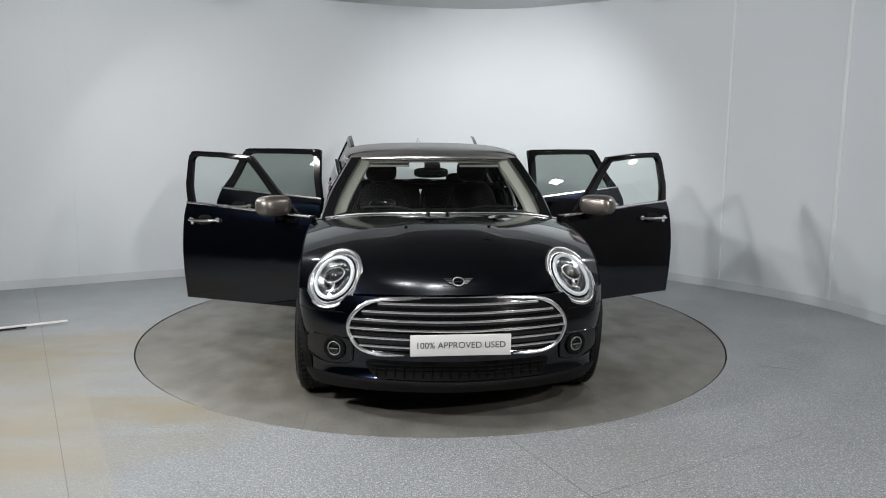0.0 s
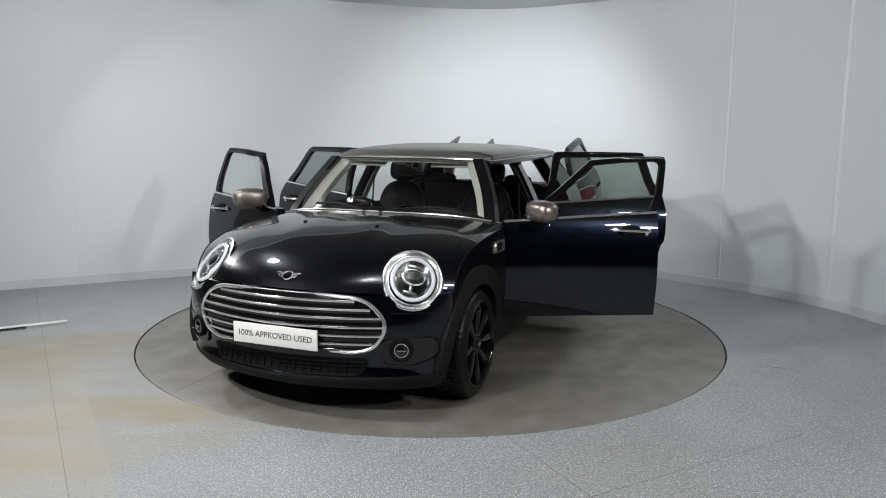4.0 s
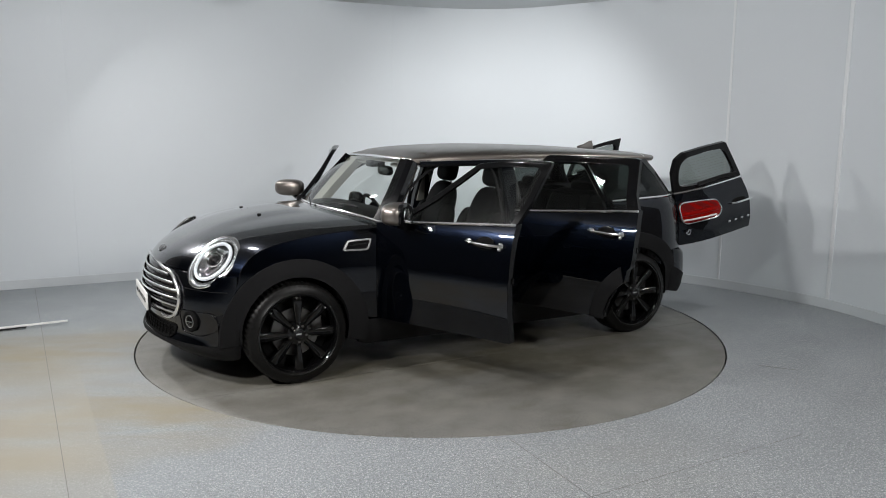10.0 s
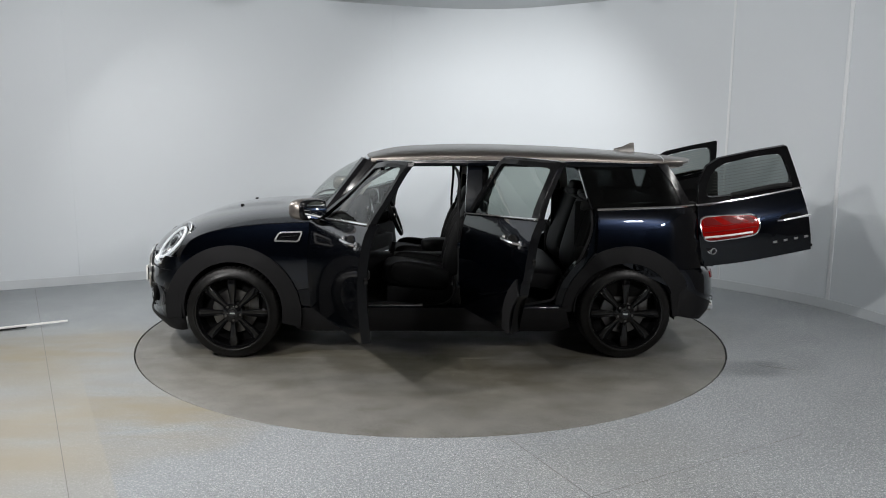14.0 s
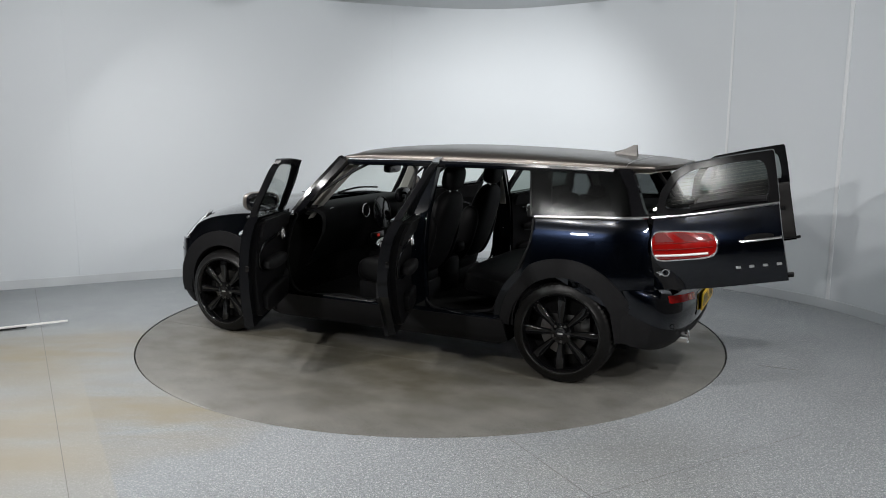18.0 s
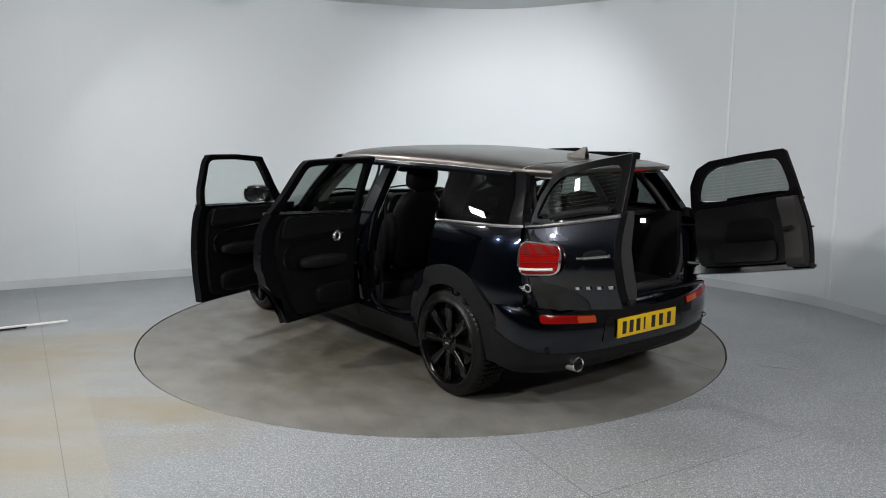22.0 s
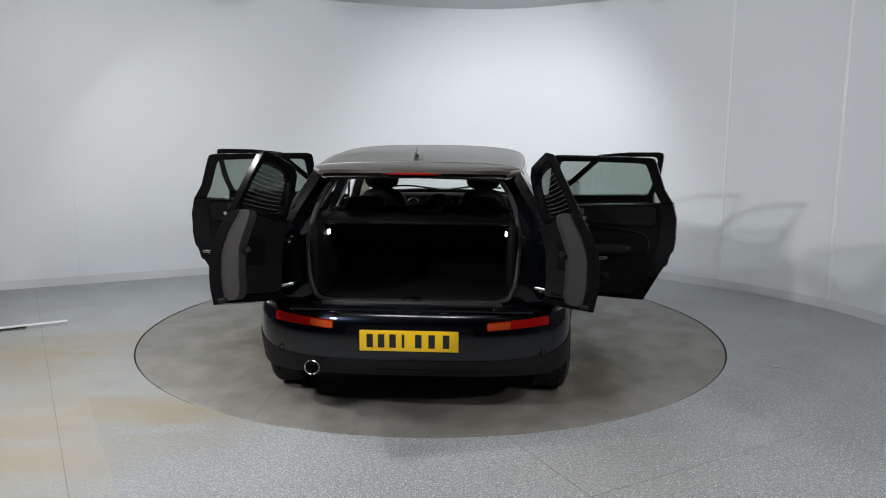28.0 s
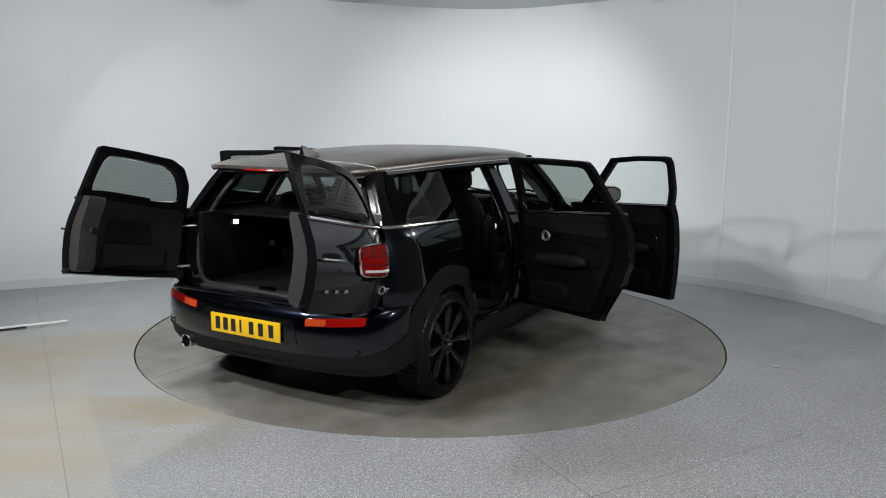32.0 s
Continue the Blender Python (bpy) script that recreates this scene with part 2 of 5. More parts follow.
def join(*bms):
    out = bmesh.new()
    for b in bms:
        base = [out.verts.new(v.co) for v in b.verts]
        b.verts.index_update()
        for f in b.faces:
            out.faces.new([base[v.index] for v in f.verts])
        b.free()
    return out


def moved(bm, m):
    bmesh.ops.transform(bm, matrix=m, verts=bm.verts)
    return bm


def flip(bm, sg):
    """Mirror to the other side of the car where sg is -1."""
    if sg < 0:
        for v in bm.verts:
            v.co.y = -v.co.y
    return bm


def grid(rows, close=False):
    bm = bmesh.new()
    vs = [[bm.verts.new(p) for p in r] for r in rows]
    for a, b in zip(vs, vs[1:]):
        n = len(a)
        for i in range(n if close else n - 1):
            j = (i + 1) % n
            bm.faces.new((a[i], a[j], b[j], b[i]))
    return bm


def thicken(bm, offset):
    """Give an open sheet a second skin; offset(co) is the way from the first skin to it."""
    made = bmesh.ops.extrude_face_region(bm, geom=bm.faces[:], use_keep_orig=True)
    for v in made["geom"]:
        if isinstance(v, bmesh.types.BMVert):
            v.co += Vector(offset(v.co))
    return bm


def sheet(outline, place, step=0.06, offset=None):
    """A panel from a 2D outline, cut into a fine net and laid on the surface place(a, b)."""
    bm = bmesh.new()
    bm.faces.new([bm.verts.new((a, 0, b)) for a, b in outline])
    bmesh.ops.triangulate(bm, faces=bm.faces[:], ngon_method="EAR_CLIP")
    for axis in (0, 2):
        lo = min(p[axis // 2] for p in outline)
        hi = max(p[axis // 2] for p in outline)
        n = int((hi - lo) / step)
        for i in range(1, n + 1):
            co = [0, 0, 0]
            co[axis] = lo + (hi - lo) * i / (n + 1)
            no = [0, 0, 0]
            no[axis] = 1
            bmesh.ops.bisect_plane(bm, geom=bm.verts[:] + bm.edges[:] + bm.faces[:], dist=1e-5, plane_co=co, plane_no=no)
    bmesh.ops.remove_doubles(bm, verts=bm.verts[:], dist=1e-4)
    for v in bm.verts:
        v.co = Vector(place(v.co.x, v.co.z))
    if offset:
        thicken(bm, offset)
    return bm


def dense(pts, n=6, closed=False):
    out = []
    m = len(pts)
    for i in range(m if closed else m - 1):
        a, b = pts[i], pts[(i + 1) % m]
        out += [tuple(a[k] + (b[k] - a[k]) * j / n for k in range(len(a))) for j in range(n)]
    if not closed:
        out.append(tuple(pts[-1]))
    return out


def spline(pts, n=8, closed=False):
    """Catmull-Rom through the points."""
    out, m = [], len(pts)
    for i in range(m if closed else m - 1):
        q = [pts[(i + k) % m] if closed else pts[min(max(i + k, 0), m - 1)] for k in (-1, 0, 1, 2)]
        for j in range(n):
            t = j / n
            out.append(tuple(0.5 * (2 * q[1][k] + (q[2][k] - q[0][k]) * t + (2 * q[0][k] - 5 * q[1][k] + 4 * q[2][k] - q[3][k]) * t * t
                                    + (3 * q[1][k] - q[0][k] - 3 * q[2][k] + q[3][k]) * t ** 3) for k in range(len(q[1]))))
    if not closed:
        out.append(tuple(pts[-1]))
    return out


def rounded(pts, r, n=5):
    """Round a polygon's corners."""
    out, m = [], len(pts)
    for i in range(m):
        p, a, b = Vector(pts[i]), Vector(pts[i - 1]), Vector(pts[(i + 1) % m])
        ra = min(r, (a - p).length * 0.45)
        rb = min(r, (b - p).length * 0.45)
        u, w = p + (a - p).normalized() * ra, p + (b - p).normalized() * rb
        for j in range(n + 1):
            t = j / n
            q = u * (1 - t) ** 2 + p * (2 * t * (1 - t)) + w * t * t
            out.append(tuple(q))
    return out


def ring(outer, inner, place, offset, closed=True):
    """A frame between two outlines of equal count."""
    rows = []
    for k in range(4):
        rows.append([place(*(o[i] + (q[i] - o[i]) * k / 3 for i in range(2))) for o, q in zip(outer, inner)])
    return thicken(grid(rows, closed), offset)


def tube(path, r, segs=8, closed=False, flat=1.0, up=(0, 0, 1)):
    """A bar of round or flattened section along a path."""
    pts = [Vector(p) for p in path]
    m = len(pts)
    rows = []
    for i, p in enumerate(pts):
        a = pts[(i - 1) % m] if closed or i else p
        b = pts[(i + 1) % m] if closed or i < m - 1 else p
        d = (b - a).normalized()
        s = d.cross(Vector(up))
        s = s.normalized() if s.length > 1e-4 else Vector((1, 0, 0))
        w = s.cross(d)
        rows.append([p + s * (math.cos(2 * math.pi * k / segs) * r) + w * (math.sin(2 * math.pi * k / segs) * r * flat) for k in range(segs)])
    bm = bmesh.new()
    vs = [[bm.verts.new(p) for p in r_] for r_ in rows]
    for i in range(m if closed else m - 1):
        a, b = vs[i], vs[(i + 1) % m]
        for k in range(segs):
            j = (k + 1) % segs
            bm.faces.new((a[k], a[j], b[j], b[k]))
    if not closed:
        bm.faces.new(vs[0])
        bm.faces.new(vs[-1])
    return bm


def lathe(profile, segs=32, a0=0.0, a1=360.0):
    """Turn (radius, along) about the y axis."""
    full = abs(a1 - a0) >= 360
    n = segs if full else segs + 1
    rows = []
    for r, y in profile:
        rows.append([(r * math.cos(radians(a0 + (a1 - a0) * k / segs)), y, r * math.sin(radians(a0 + (a1 - a0) * k / segs))) for k in range(n)])
    return grid(rows, full)


def block(size, at=(0, 0, 0), bevel=0.0, segs=2, turn=(0, 0, 0)):
    bm = bmesh.new()
    bmesh.ops.create_cube(bm, size=1.0)
    for v in bm.verts:
        v.co = Vector((v.co.x * size[0], v.co.y * size[1], v.co.z * size[2]))
    if bevel:
        bmesh.ops.bevel(bm, geom=bm.edges[:], offset=bevel, segments=segs, profile=0.5, affect="EDGES")
    return moved(bm, pose(*at, *turn))


def pillow(size, at=(0, 0, 0), turn=(0, 0, 0), n=12, power=4.0, bulge=0.0):
    """A stuffed, round-edged cushion (superellipsoid)."""
    def sp(v, e):
        return math.copysign(abs(v) ** e, v)
    e = 2.0 / power
    rows = []
    for i in range(n + 1):
        a = -math.pi / 2 + math.pi * i / n
        rows.append([(size[0] / 2 * sp(math.cos(a), e) * sp(math.cos(b), e), size[1] / 2 * sp(math.cos(a), e) * sp(math.sin(b), e), size[2] / 2 * sp(math.sin(a), e))
                     for b in [2 * math.pi * k / (2 * n) for k in range(2 * n)]])
    bm = grid(rows, True)
    bmesh.ops.remove_doubles(bm, verts=bm.verts[:], dist=1e-5)
    return moved(bm, pose(*at, *turn))


def oval(centre, u, w, a, b, n=40):
    c, u, w = Vector(centre), Vector(u), Vector(w)
    return [c + u * (a * math.cos(2 * math.pi * k / n)) + w * (b * math.sin(2 * math.pi * k / n)) for k in range(n)]


def dome(centre, u, w, nrm, a, b, height, n=40, rings=5):
    """A shallow elliptical cap."""
    rows = []
    for i in range(rings + 1):
        s = 1 - i / (rings + 0.001)
        rows.append([p + Vector(nrm) * (height * (1 - s * s)) for p in oval(centre, u, w, a * s, b * s, n)])
    return grid(rows, True)


def words(text, size, depth, mat, name, parent, m):
    cu = bpy.data.curves.new(name, "FONT")
    cu.body, cu.size, cu.extrude, cu.align_x, cu.align_y = text, size, depth, "CENTER", "CENTER"
    tmp = new(name, cu)
    bpy.context.view_layer.update()
    me = bpy.data.meshes.new_from_object(tmp.evaluated_get(bpy.context.evaluated_depsgraph_get()))
    bpy.data.objects.remove(tmp)
    me.materials.clear()
    me.materials.append(mat)
    ob = new(name, me)
    ob.parent = parent
    ob.matrix_basis = m
    return ob


def cut(ob, cutters):
    """Cut holes through a closed mesh with temporary cutters."""
    for bm in cutters:
        me = bpy.data.meshes.new("cutter")
        bmesh.ops.recalc_face_normals(bm, faces=bm.faces[:])
        bm.to_mesh(me)
        bm.free()
        tool = new("cutter", me)
        mod = ob.modifiers.new("hole", "BOOLEAN")
        mod.operation, mod.object, mod.solver = "DIFFERENCE", tool, "EXACT"
        bpy.context.view_layer.update()
        got = bpy.data.meshes.new_from_object(ob.evaluated_get(bpy.context.evaluated_depsgraph_get()))
        ob.modifiers.clear()
        ob.data = got
        bpy.data.objects.remove(tool)


# ---- the room ----
WALL_H = 2.90
WALL_PLAN = spline([(-6.6, 0.12), (-5.4, 0.69), (-4.12, 1.29), (-2.53, 2.04), (-1.2, 2.66), (-0.3, 3.03), (0.35, 3.20), (0.95, 3.13), (1.45, 2.83), (2.0, 2.38),
                    (2.5, 1.87), (2.85, 1.54), (3.2, 1.13), (3.5, 0.66), (3.69, 0.05), (3.80, -0.8), (3.84, -2.2), (3.84, -4.0)], 5)


def plan_normal(i):
    a, b = Vector(WALL_PLAN[max(i - 1, 0)]), Vector(WALL_PLAN[min(i + 1, len(WALL_PLAN) - 1)])
    d = (b - a).normalized()
    return Vector((-d.y, d.x))


PALE = [i for i, p in enumerate(WALL_PLAN) if p[0] > -4.75 and p[1] > -0.75]
FIRST, LAST = PALE[0], PALE[-1]


def along_wall(out0, out1, z0, z1, a=FIRST, b=LAST):
    """A band that follows the curved wall, between two distances from its face."""
    rows = []
    for out, z in ((out0, z0), (out0, z1), (out1, z1), (out1, z0)):
        rows.append([(p[0] + plan_normal(i).x * out, p[1] + plan_normal(i).y * out, z) for i, p in enumerate(WALL_PLAN) if a <= i <= b])
    rows.append(rows[0])
    return grid(rows)


def build_room():
    tagged(part("wall_back", along_wall(0.0, 0.12, -0.02, WALL_H), M_WALL), "curved pale grey painted studio wall", "wall", kind="structure")
    tagged(part("baseboard", along_wall(0.0, -0.012, 0.0, 0.085), M_SKIRT), "low pale skirting strip along the curved wall", "skirting", kind="structure")
    # unseen dark wall ends, added to keep the car's reflections dark
    for name, a, b in (("wall_curtain_west", 0, FIRST), ("wall_curtain_east", LAST, len(WALL_PLAN) - 1)):
        tagged(part(name, along_wall(0.0, 0.12, -0.02, 3.05, a, b), M_BACK), "dark unseen wall added beyond the lit wall", "wall", kind="structure")
    # closing walls behind and beside the camera
    for name, size, at in (("wall_south", (11.2, 0.12, WALL_H + 0.5), (-1.4, -9.06, WALL_H / 2 + 0.2)), ("wall_west", (0.12, 9.3, WALL_H + 0.5), (-6.72, -4.4, WALL_H / 2)),
                           ("wall_east", (0.12, 5.2, WALL_H + 0.5), (3.92, -6.55, WALL_H / 2))):
        tagged(part(name, block(size, at), M_HALL), "plain grey hall wall behind the camera", "wall", kind="structure")
    rows = []
    for reach, z in ((0.05, WALL_H), (-1.1, WALL_H), (-1.1, WALL_H + 0.1), (0.05, WALL_H + 0.1)):
        rows.append([(p[0] + plan_normal(i).x * reach, p[1] + plan_normal(i).y * reach, z) for i, p in enumerate(WALL_PLAN) if FIRST <= i <= LAST])
    tagged(part("ceiling", grid(rows + [rows[0]]), M_CEIL), "pale grey ceiling rim over the curved wall", "ceiling", kind="structure")
    tagged(part("ceiling_upper", block((11.6, 13.4, 0.12), (-1.4, -2.6, 3.12)), M_HALL), "grey upper ceiling above the lights", "ceiling", kind="structure")
    # floor sheet with a round hole for the turntable
    rows = []
    n = 96
    for r in (2.208, 2.6, 3.4):
        rows.append([(r * math.cos(2 * math.pi * k / n), r * math.sin(2 * math.pi * k / n), 0) for k in range(n)])
    edge = []
    for k in range(n):
        c, s = math.cos(2 * math.pi * k / n), math.sin(2 * math.pi * k / n)
        f = 9.4 / max(abs(c), abs(s))
        edge.append((f * c, f * s, 0))
    rows.append(edge)
    inner = [(2.208 * math.cos(2 * math.pi * k / n), 2.208 * math.sin(2 * math.pi * k / n), -0.05) for k in range(n)]
    tagged(part("floor", grid([inner] + rows, True), M_FLOOR, smooth=False), "grey speckled safety vinyl floor with beige scuffs", "floor", kind="structure")
    pit = lathe([(0.001, -0.06), (2.3, -0.06)], 64)
    tagged(part("turntable_pit", moved(pit, pose(0, 0, 0, 90)), M_GAP), "dark gap under the turntable edge", "floor", kind="structure")
    # welded joints in the floor sheet
    for a, b, w in (((-3.85, 1.40), (-1.40, -3.13), 0.003), ((0.40, -2.22), (1.05, -3.6), 0.0022), ((2.20, -0.985), (2.42, -1.09), 0.005), ((2.42, -1.09), (2.235, -1.45), 0.0018),
                    ((0.66, -2.86), (1.95, -2.15), 0.0015)):
        d = Vector((b[0] - a[0], b[1] - a[1], 0))
        m = pose((a[0] + b[0]) / 2, (a[1] + b[1]) / 2, 0.0006, 0, 0, math.degrees(math.atan2(d.y, d.x)))
        tagged(part("floor_joint", moved(block((d.length, w, 0.001)), m), M_JOINT, smooth=False), "thin dark welded joint in the vinyl floor", "floor joint", kind="structure")
    # vertical cover strips on the wall joints
    for x, y, w, mat in ((2.83, 1.55, 0.022, M_STRIP), (3.50, 0.67, 0.035, M_STRIP), (-3.52, 1.57, 0.008, M_WALL), (-0.42, 3.02, 0.006, M_WALL)):
        i = min(range(len(WALL_PLAN)), key=lambda k: (WALL_PLAN[k][0] - x) ** 2 + (WALL_PLAN[k][1] - y) ** 2)
        nrm = plan_normal(i)
        deep, back = (0.012, 0.003) if w > 0.01 else (0.003, 0.0004)
        m = pose(WALL_PLAN[i][0] - nrm.x * back, WALL_PLAN[i][1] - nrm.y * back, WALL_H / 2 + 0.042, 0, 0, math.degrees(math.atan2(nrm.y, nrm.x)))
        tagged(part("trim", moved(block((deep, w, WALL_H - 0.086), bevel=0.0008), m), mat), "narrow vertical cover strip on a wall joint", "trim", kind="structure")



def build_turntable():
    top = lathe([(0.001, 0.0), (1.1, 0.0), (2.19, 0.0), (2.1975, -0.004), (2.1975, -0.05)], 128)
    moved(top, pose(0, 0, 0, 90))
    for v in top.verts:
        v.co.z = -abs(v.co.z)
    table = tagged(new("turntable"), "round grey-brown scuffed car turntable set flush in the floor", "turntable")
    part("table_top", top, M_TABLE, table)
    for y in (0.84, -0.84):
        part("deck_joint", block((4.02, 0.0016, 0.001), (0, y, 0.0006)), M_JOINT, table, "thin dark joint between deck plates", smooth=False)
    return table


def build_lamps():
    for eye, target, size, watts, spread in LAMPS:
        lamp = tagged(new("studio_light"), "white rectangular studio light panel hung from the ceiling", "light", "studio lights")
        lamp.matrix_basis = pose(*eye)
        tilt = Matrix.Translation(-Vector(eye)) @ look(eye, target) @ pose(0, 0, 0.045)
        drop = 3.07 - eye[2]
        away = 0.0 if target[2] < eye[2] else 0.16  # the stem stands clear of an upturned flood
        edge = 0.02 if away else 0.06
        part("housing", moved(block((size[0] + edge, size[1] + edge, 0.05), bevel=0.008), tilt), M_WHITE if away else M_CLAD, lamp)
        part("hanger", block((0.03, 0.03, drop), (tilt.translation.x + away, tilt.translation.y, drop / 2), 0.004), M_ALU, lamp)
        if away:
            part("bracket", block((0.20, 0.03, 0.012), (tilt.translation.x + 0.08, tilt.translation.y, -0.055), 0.003), M_ALU, lamp)
    spot = tagged(new("wall_spotlight"), "small black spotlight aimed at the curved wall", "spotlight")
    spot.matrix_basis = look(*SPOT) @ pose(0, 0, 0.10)
    part("can", moved(lathe([(0.001, 0.09), (0.055, 0.09), (0.06, 0.0), (0.062, -0.05), (0.058, -0.05), (0.05, 0.02), (0.001, 0.02)], 24), pose(0, 0, 0, 90)), M_CLAD, spot)
    part("yoke", block((0.15, 0.02, 0.02), (0, 0, 0.03), 0.004), M_CLAD, spot)
    part("hanger", moved(block((0.02, 0.02, 0.24), (0, 0, 0.12)), spot.matrix_basis.to_3x3().to_4x4().inverted()), M_ALU, spot)


def build_floor_strip():
    m = pose(-3.42, -0.20, 0.016, 0, -1.5, 24)
    strip = tagged(new("floor_strip"), "loose white metal threshold strip lying on the floor", "strip")
    strip.matrix_basis = m
    bm = block((1.15, 0.045, 0.014), bevel=0.003)
    for v in bm.verts:  # tapers to a tip
        v.co.y *= 1.0 - 0.8 * min(max((v.co.x - 0.25) / 0.32, 0), 1)
    part("bar", bm, M_WHITE, strip, "cream plastic cover bar")
    # black bar below the edge stands for the strip's shadow
    part("rubber_edge", block((0.85, 0.02, 0.008), (-0.14, -0.026, -0.008), 0.002), M_CLAD, strip)


build_room()
TABLE = build_turntable()
build_lamps()
build_floor_strip()


# ---- the car: x forward, y to its left, z up, origin on the ground amid the wheels ----
CAR = tagged(new("car"), "glossy navy-black estate car with bronze roof, all doors open", "car")
HUB_F, HUB_R, HUB_Z, TYRE_R = 1.335, -1.335, 0.318, 0.318
SIDE_Z = [0.16, 0.22, 0.30, 0.40, 0.55, 0.70, 0.82, 0.92, 0.98, 1.03, 1.10, 1.34, 1.37]
SIDE_Y = [0.79, 0.83, 0.85, 0.862, 0.878, 0.882, 0.872, 0.855, 0.838, 0.810, 0.780, 0.650, 0.620]


def belt(x):
    return 0.985 - 0.035 * x


def yside(x, z):
    y = float(np.interp(z, SIDE_Z, SIDE_Y))
    up = min(max((z - 1.0) / 0.34, 0), 1)
    if x > 0.9:
        y -= 0.035 * ((x - 0.9) / 0.85) ** 2
    if x > 0 and up:
        y -= up * 0.16 * x
    if x < -1.60:
        y -= float(np.interp(z, [0.50, 0.62], [0.06, 0.10])) * min((-1.60 - x) / 0.27, 1.2) ** 2
    if x < -0.6 and up:
        y -= up * 0.07 * (-0.6 - x)
    return y


def on_side(sg, out=0.0):
    return lambda x, z: (x, sg * (yside(x, z) + out), z)


def inward(sg, d):
    return lambda co: (0, -sg * d, 0)


def arc(cx, cz, r, a0, a1, n=14):
    return [(cx + r * math.cos(radians(a0 + (a1 - a0) * k / n)), cz + r * math.sin(radians(a0 + (a1 - a0) * k / n))) for k in range(n + 1)]


NOSE_Z = [0.175, 0.245, 0.262, 0.305, 0.38, 0.46, 0.55, 0.64, 0.72, 0.78]
NOSE_X = [2.000, 2.108, 2.112, 2.072, 2.078, 2.095, 2.095, 2.075, 2.035, 1.98]


NOSE_END, NOSE_POW, NOSE_HALF = 1.70, 1.75, 0.852


def nose(y, z, out=0.0):
    u = min(abs(y) / NOSE_HALF, 1.0)
    return (NOSE_END + (float(np.interp(z, NOSE_Z, NOSE_X)) - NOSE_END) * (1 - u ** NOSE_POW) ** (1 / NOSE_POW) + out, y, z)


def nose_round(s, z, out=0.0):
    """The nose from side (s = -1) to side (s = 1), with even steps round its corners."""
    a = s * math.pi / 2
    x = NOSE_END + (float(np.interp(z, NOSE_Z, NOSE_X)) - NOSE_END + out) * max(math.cos(a), 0.0) ** (2 / NOSE_POW)
    half = min(NOSE_HALF, yside(1.66, z) + 0.006)
    return (x, math.copysign((half + out) * abs(math.sin(a)) ** (2 / NOSE_POW), s), z)


TAIL_Z = [0.22, 0.26, 0.31, 0.42, 0.52, 0.58, 0.61, 0.625]
TAIL_X = [1.93, 2.00, 2.05, 2.075, 2.07, 2.055, 2.02, 1.96]


TAIL_END, TAIL_POW = 1.70, 2.8


def tail(y, z, out=0.0):
    u = min(abs(y) / 0.868, 1.0)
    return (-(TAIL_END + (float(np.interp(z, TAIL_Z, TAIL_X)) - TAIL_END) * (1 - u ** TAIL_POW) ** (1 / TAIL_POW)) - out, y, z)


def tail_round(s, z, out=0.0):
    """The tail from side to side, with even steps round its corners."""
    a = s * math.pi / 2
    x = TAIL_END + (float(np.interp(z, TAIL_Z, TAIL_X)) - TAIL_END + out) * max(math.cos(a), 0.0) ** (2 / TAIL_POW)
    half = min(0.868, yside(-1.6, z) + 0.003)
    return (-x, math.copysign((half + out) * abs(math.sin(a)) ** (2 / TAIL_POW), s), z)


def door_face(y, z, out=0.0):
    """Skin of the split rear doors."""
    return (float(np.interp(z, [0.60, 0.74, 0.88, 0.966, 1.03, 1.32], [-1.945, -1.952, -1.928, -1.880, -1.828, -1.612])) + 0.085 * (abs(y) / 0.77) ** 4 - out, y, z)


def rear_face(y, z, out=0.0):
    return (float(np.interp(z, [0.60, 0.75, 0.90, 0.97, 1.04, 1.32], [-2.012, -2.018, -1.995, -1.960, -1.905, -1.690])) + 0.12 * (abs(y) / 0.77) ** 2.2 - out, y, z)


BONNET = [(0.93, 1.012, 0.23, 0.940), (1.10, 1.006, 0.20, 0.935), (1.35, 0.986, 0.17, 0.918), (1.60, 0.942, 0.17, 0.880), (1.78, 0.884, 0.20, 0.825), (1.90, 0.825, 0.26, 0.768),
          (1.98, 0.772, 0.31, 0.72), (2.035, 0.715, 0.35, 0.665)]


def bonnet_rows(side_n=14):
    rows = []
    for xc, zc, bow, ze in spline(BONNET, 5):
        ye = yside(xc - bow, ze) - 0.002
        row = []
        for k in range(-side_n, side_n + 1):
            s = k / side_n
            s = math.copysign(abs(s) ** 0.8, s)
            a = abs(s)
            rise = min(max((a * ye - 0.20) / 0.16, 0.0), 1.0)
            dome_x = min(max((xc - 1.02) / 0.16, 0.0), 1.0) * min(max((1.93 - xc) / 0.55, 0.0), 1.0)
            bulge = 0.014 * (1 - rise * rise * (3 - 2 * rise)) * dome_x * dome_x * (3 - 2 * dome_x)
            row.append((xc - bow * a ** 2.4, s * ye, zc - (zc - ze) * a ** 3.5 + bulge))
        rows.append(row)
    return rows


def arch_inner(cx, a0, a1, n):
    """Inner edge of an arch: close to the tyre at the sides, open above it."""
    return [arc(cx, HUB_Z, 0.334 + 0.020 * max(0.0, math.sin(radians(a0 + (a1 - a0) * k / n))), a0 + (a1 - a0) * k / n, 0, 1)[0] for k in range(n + 1)]


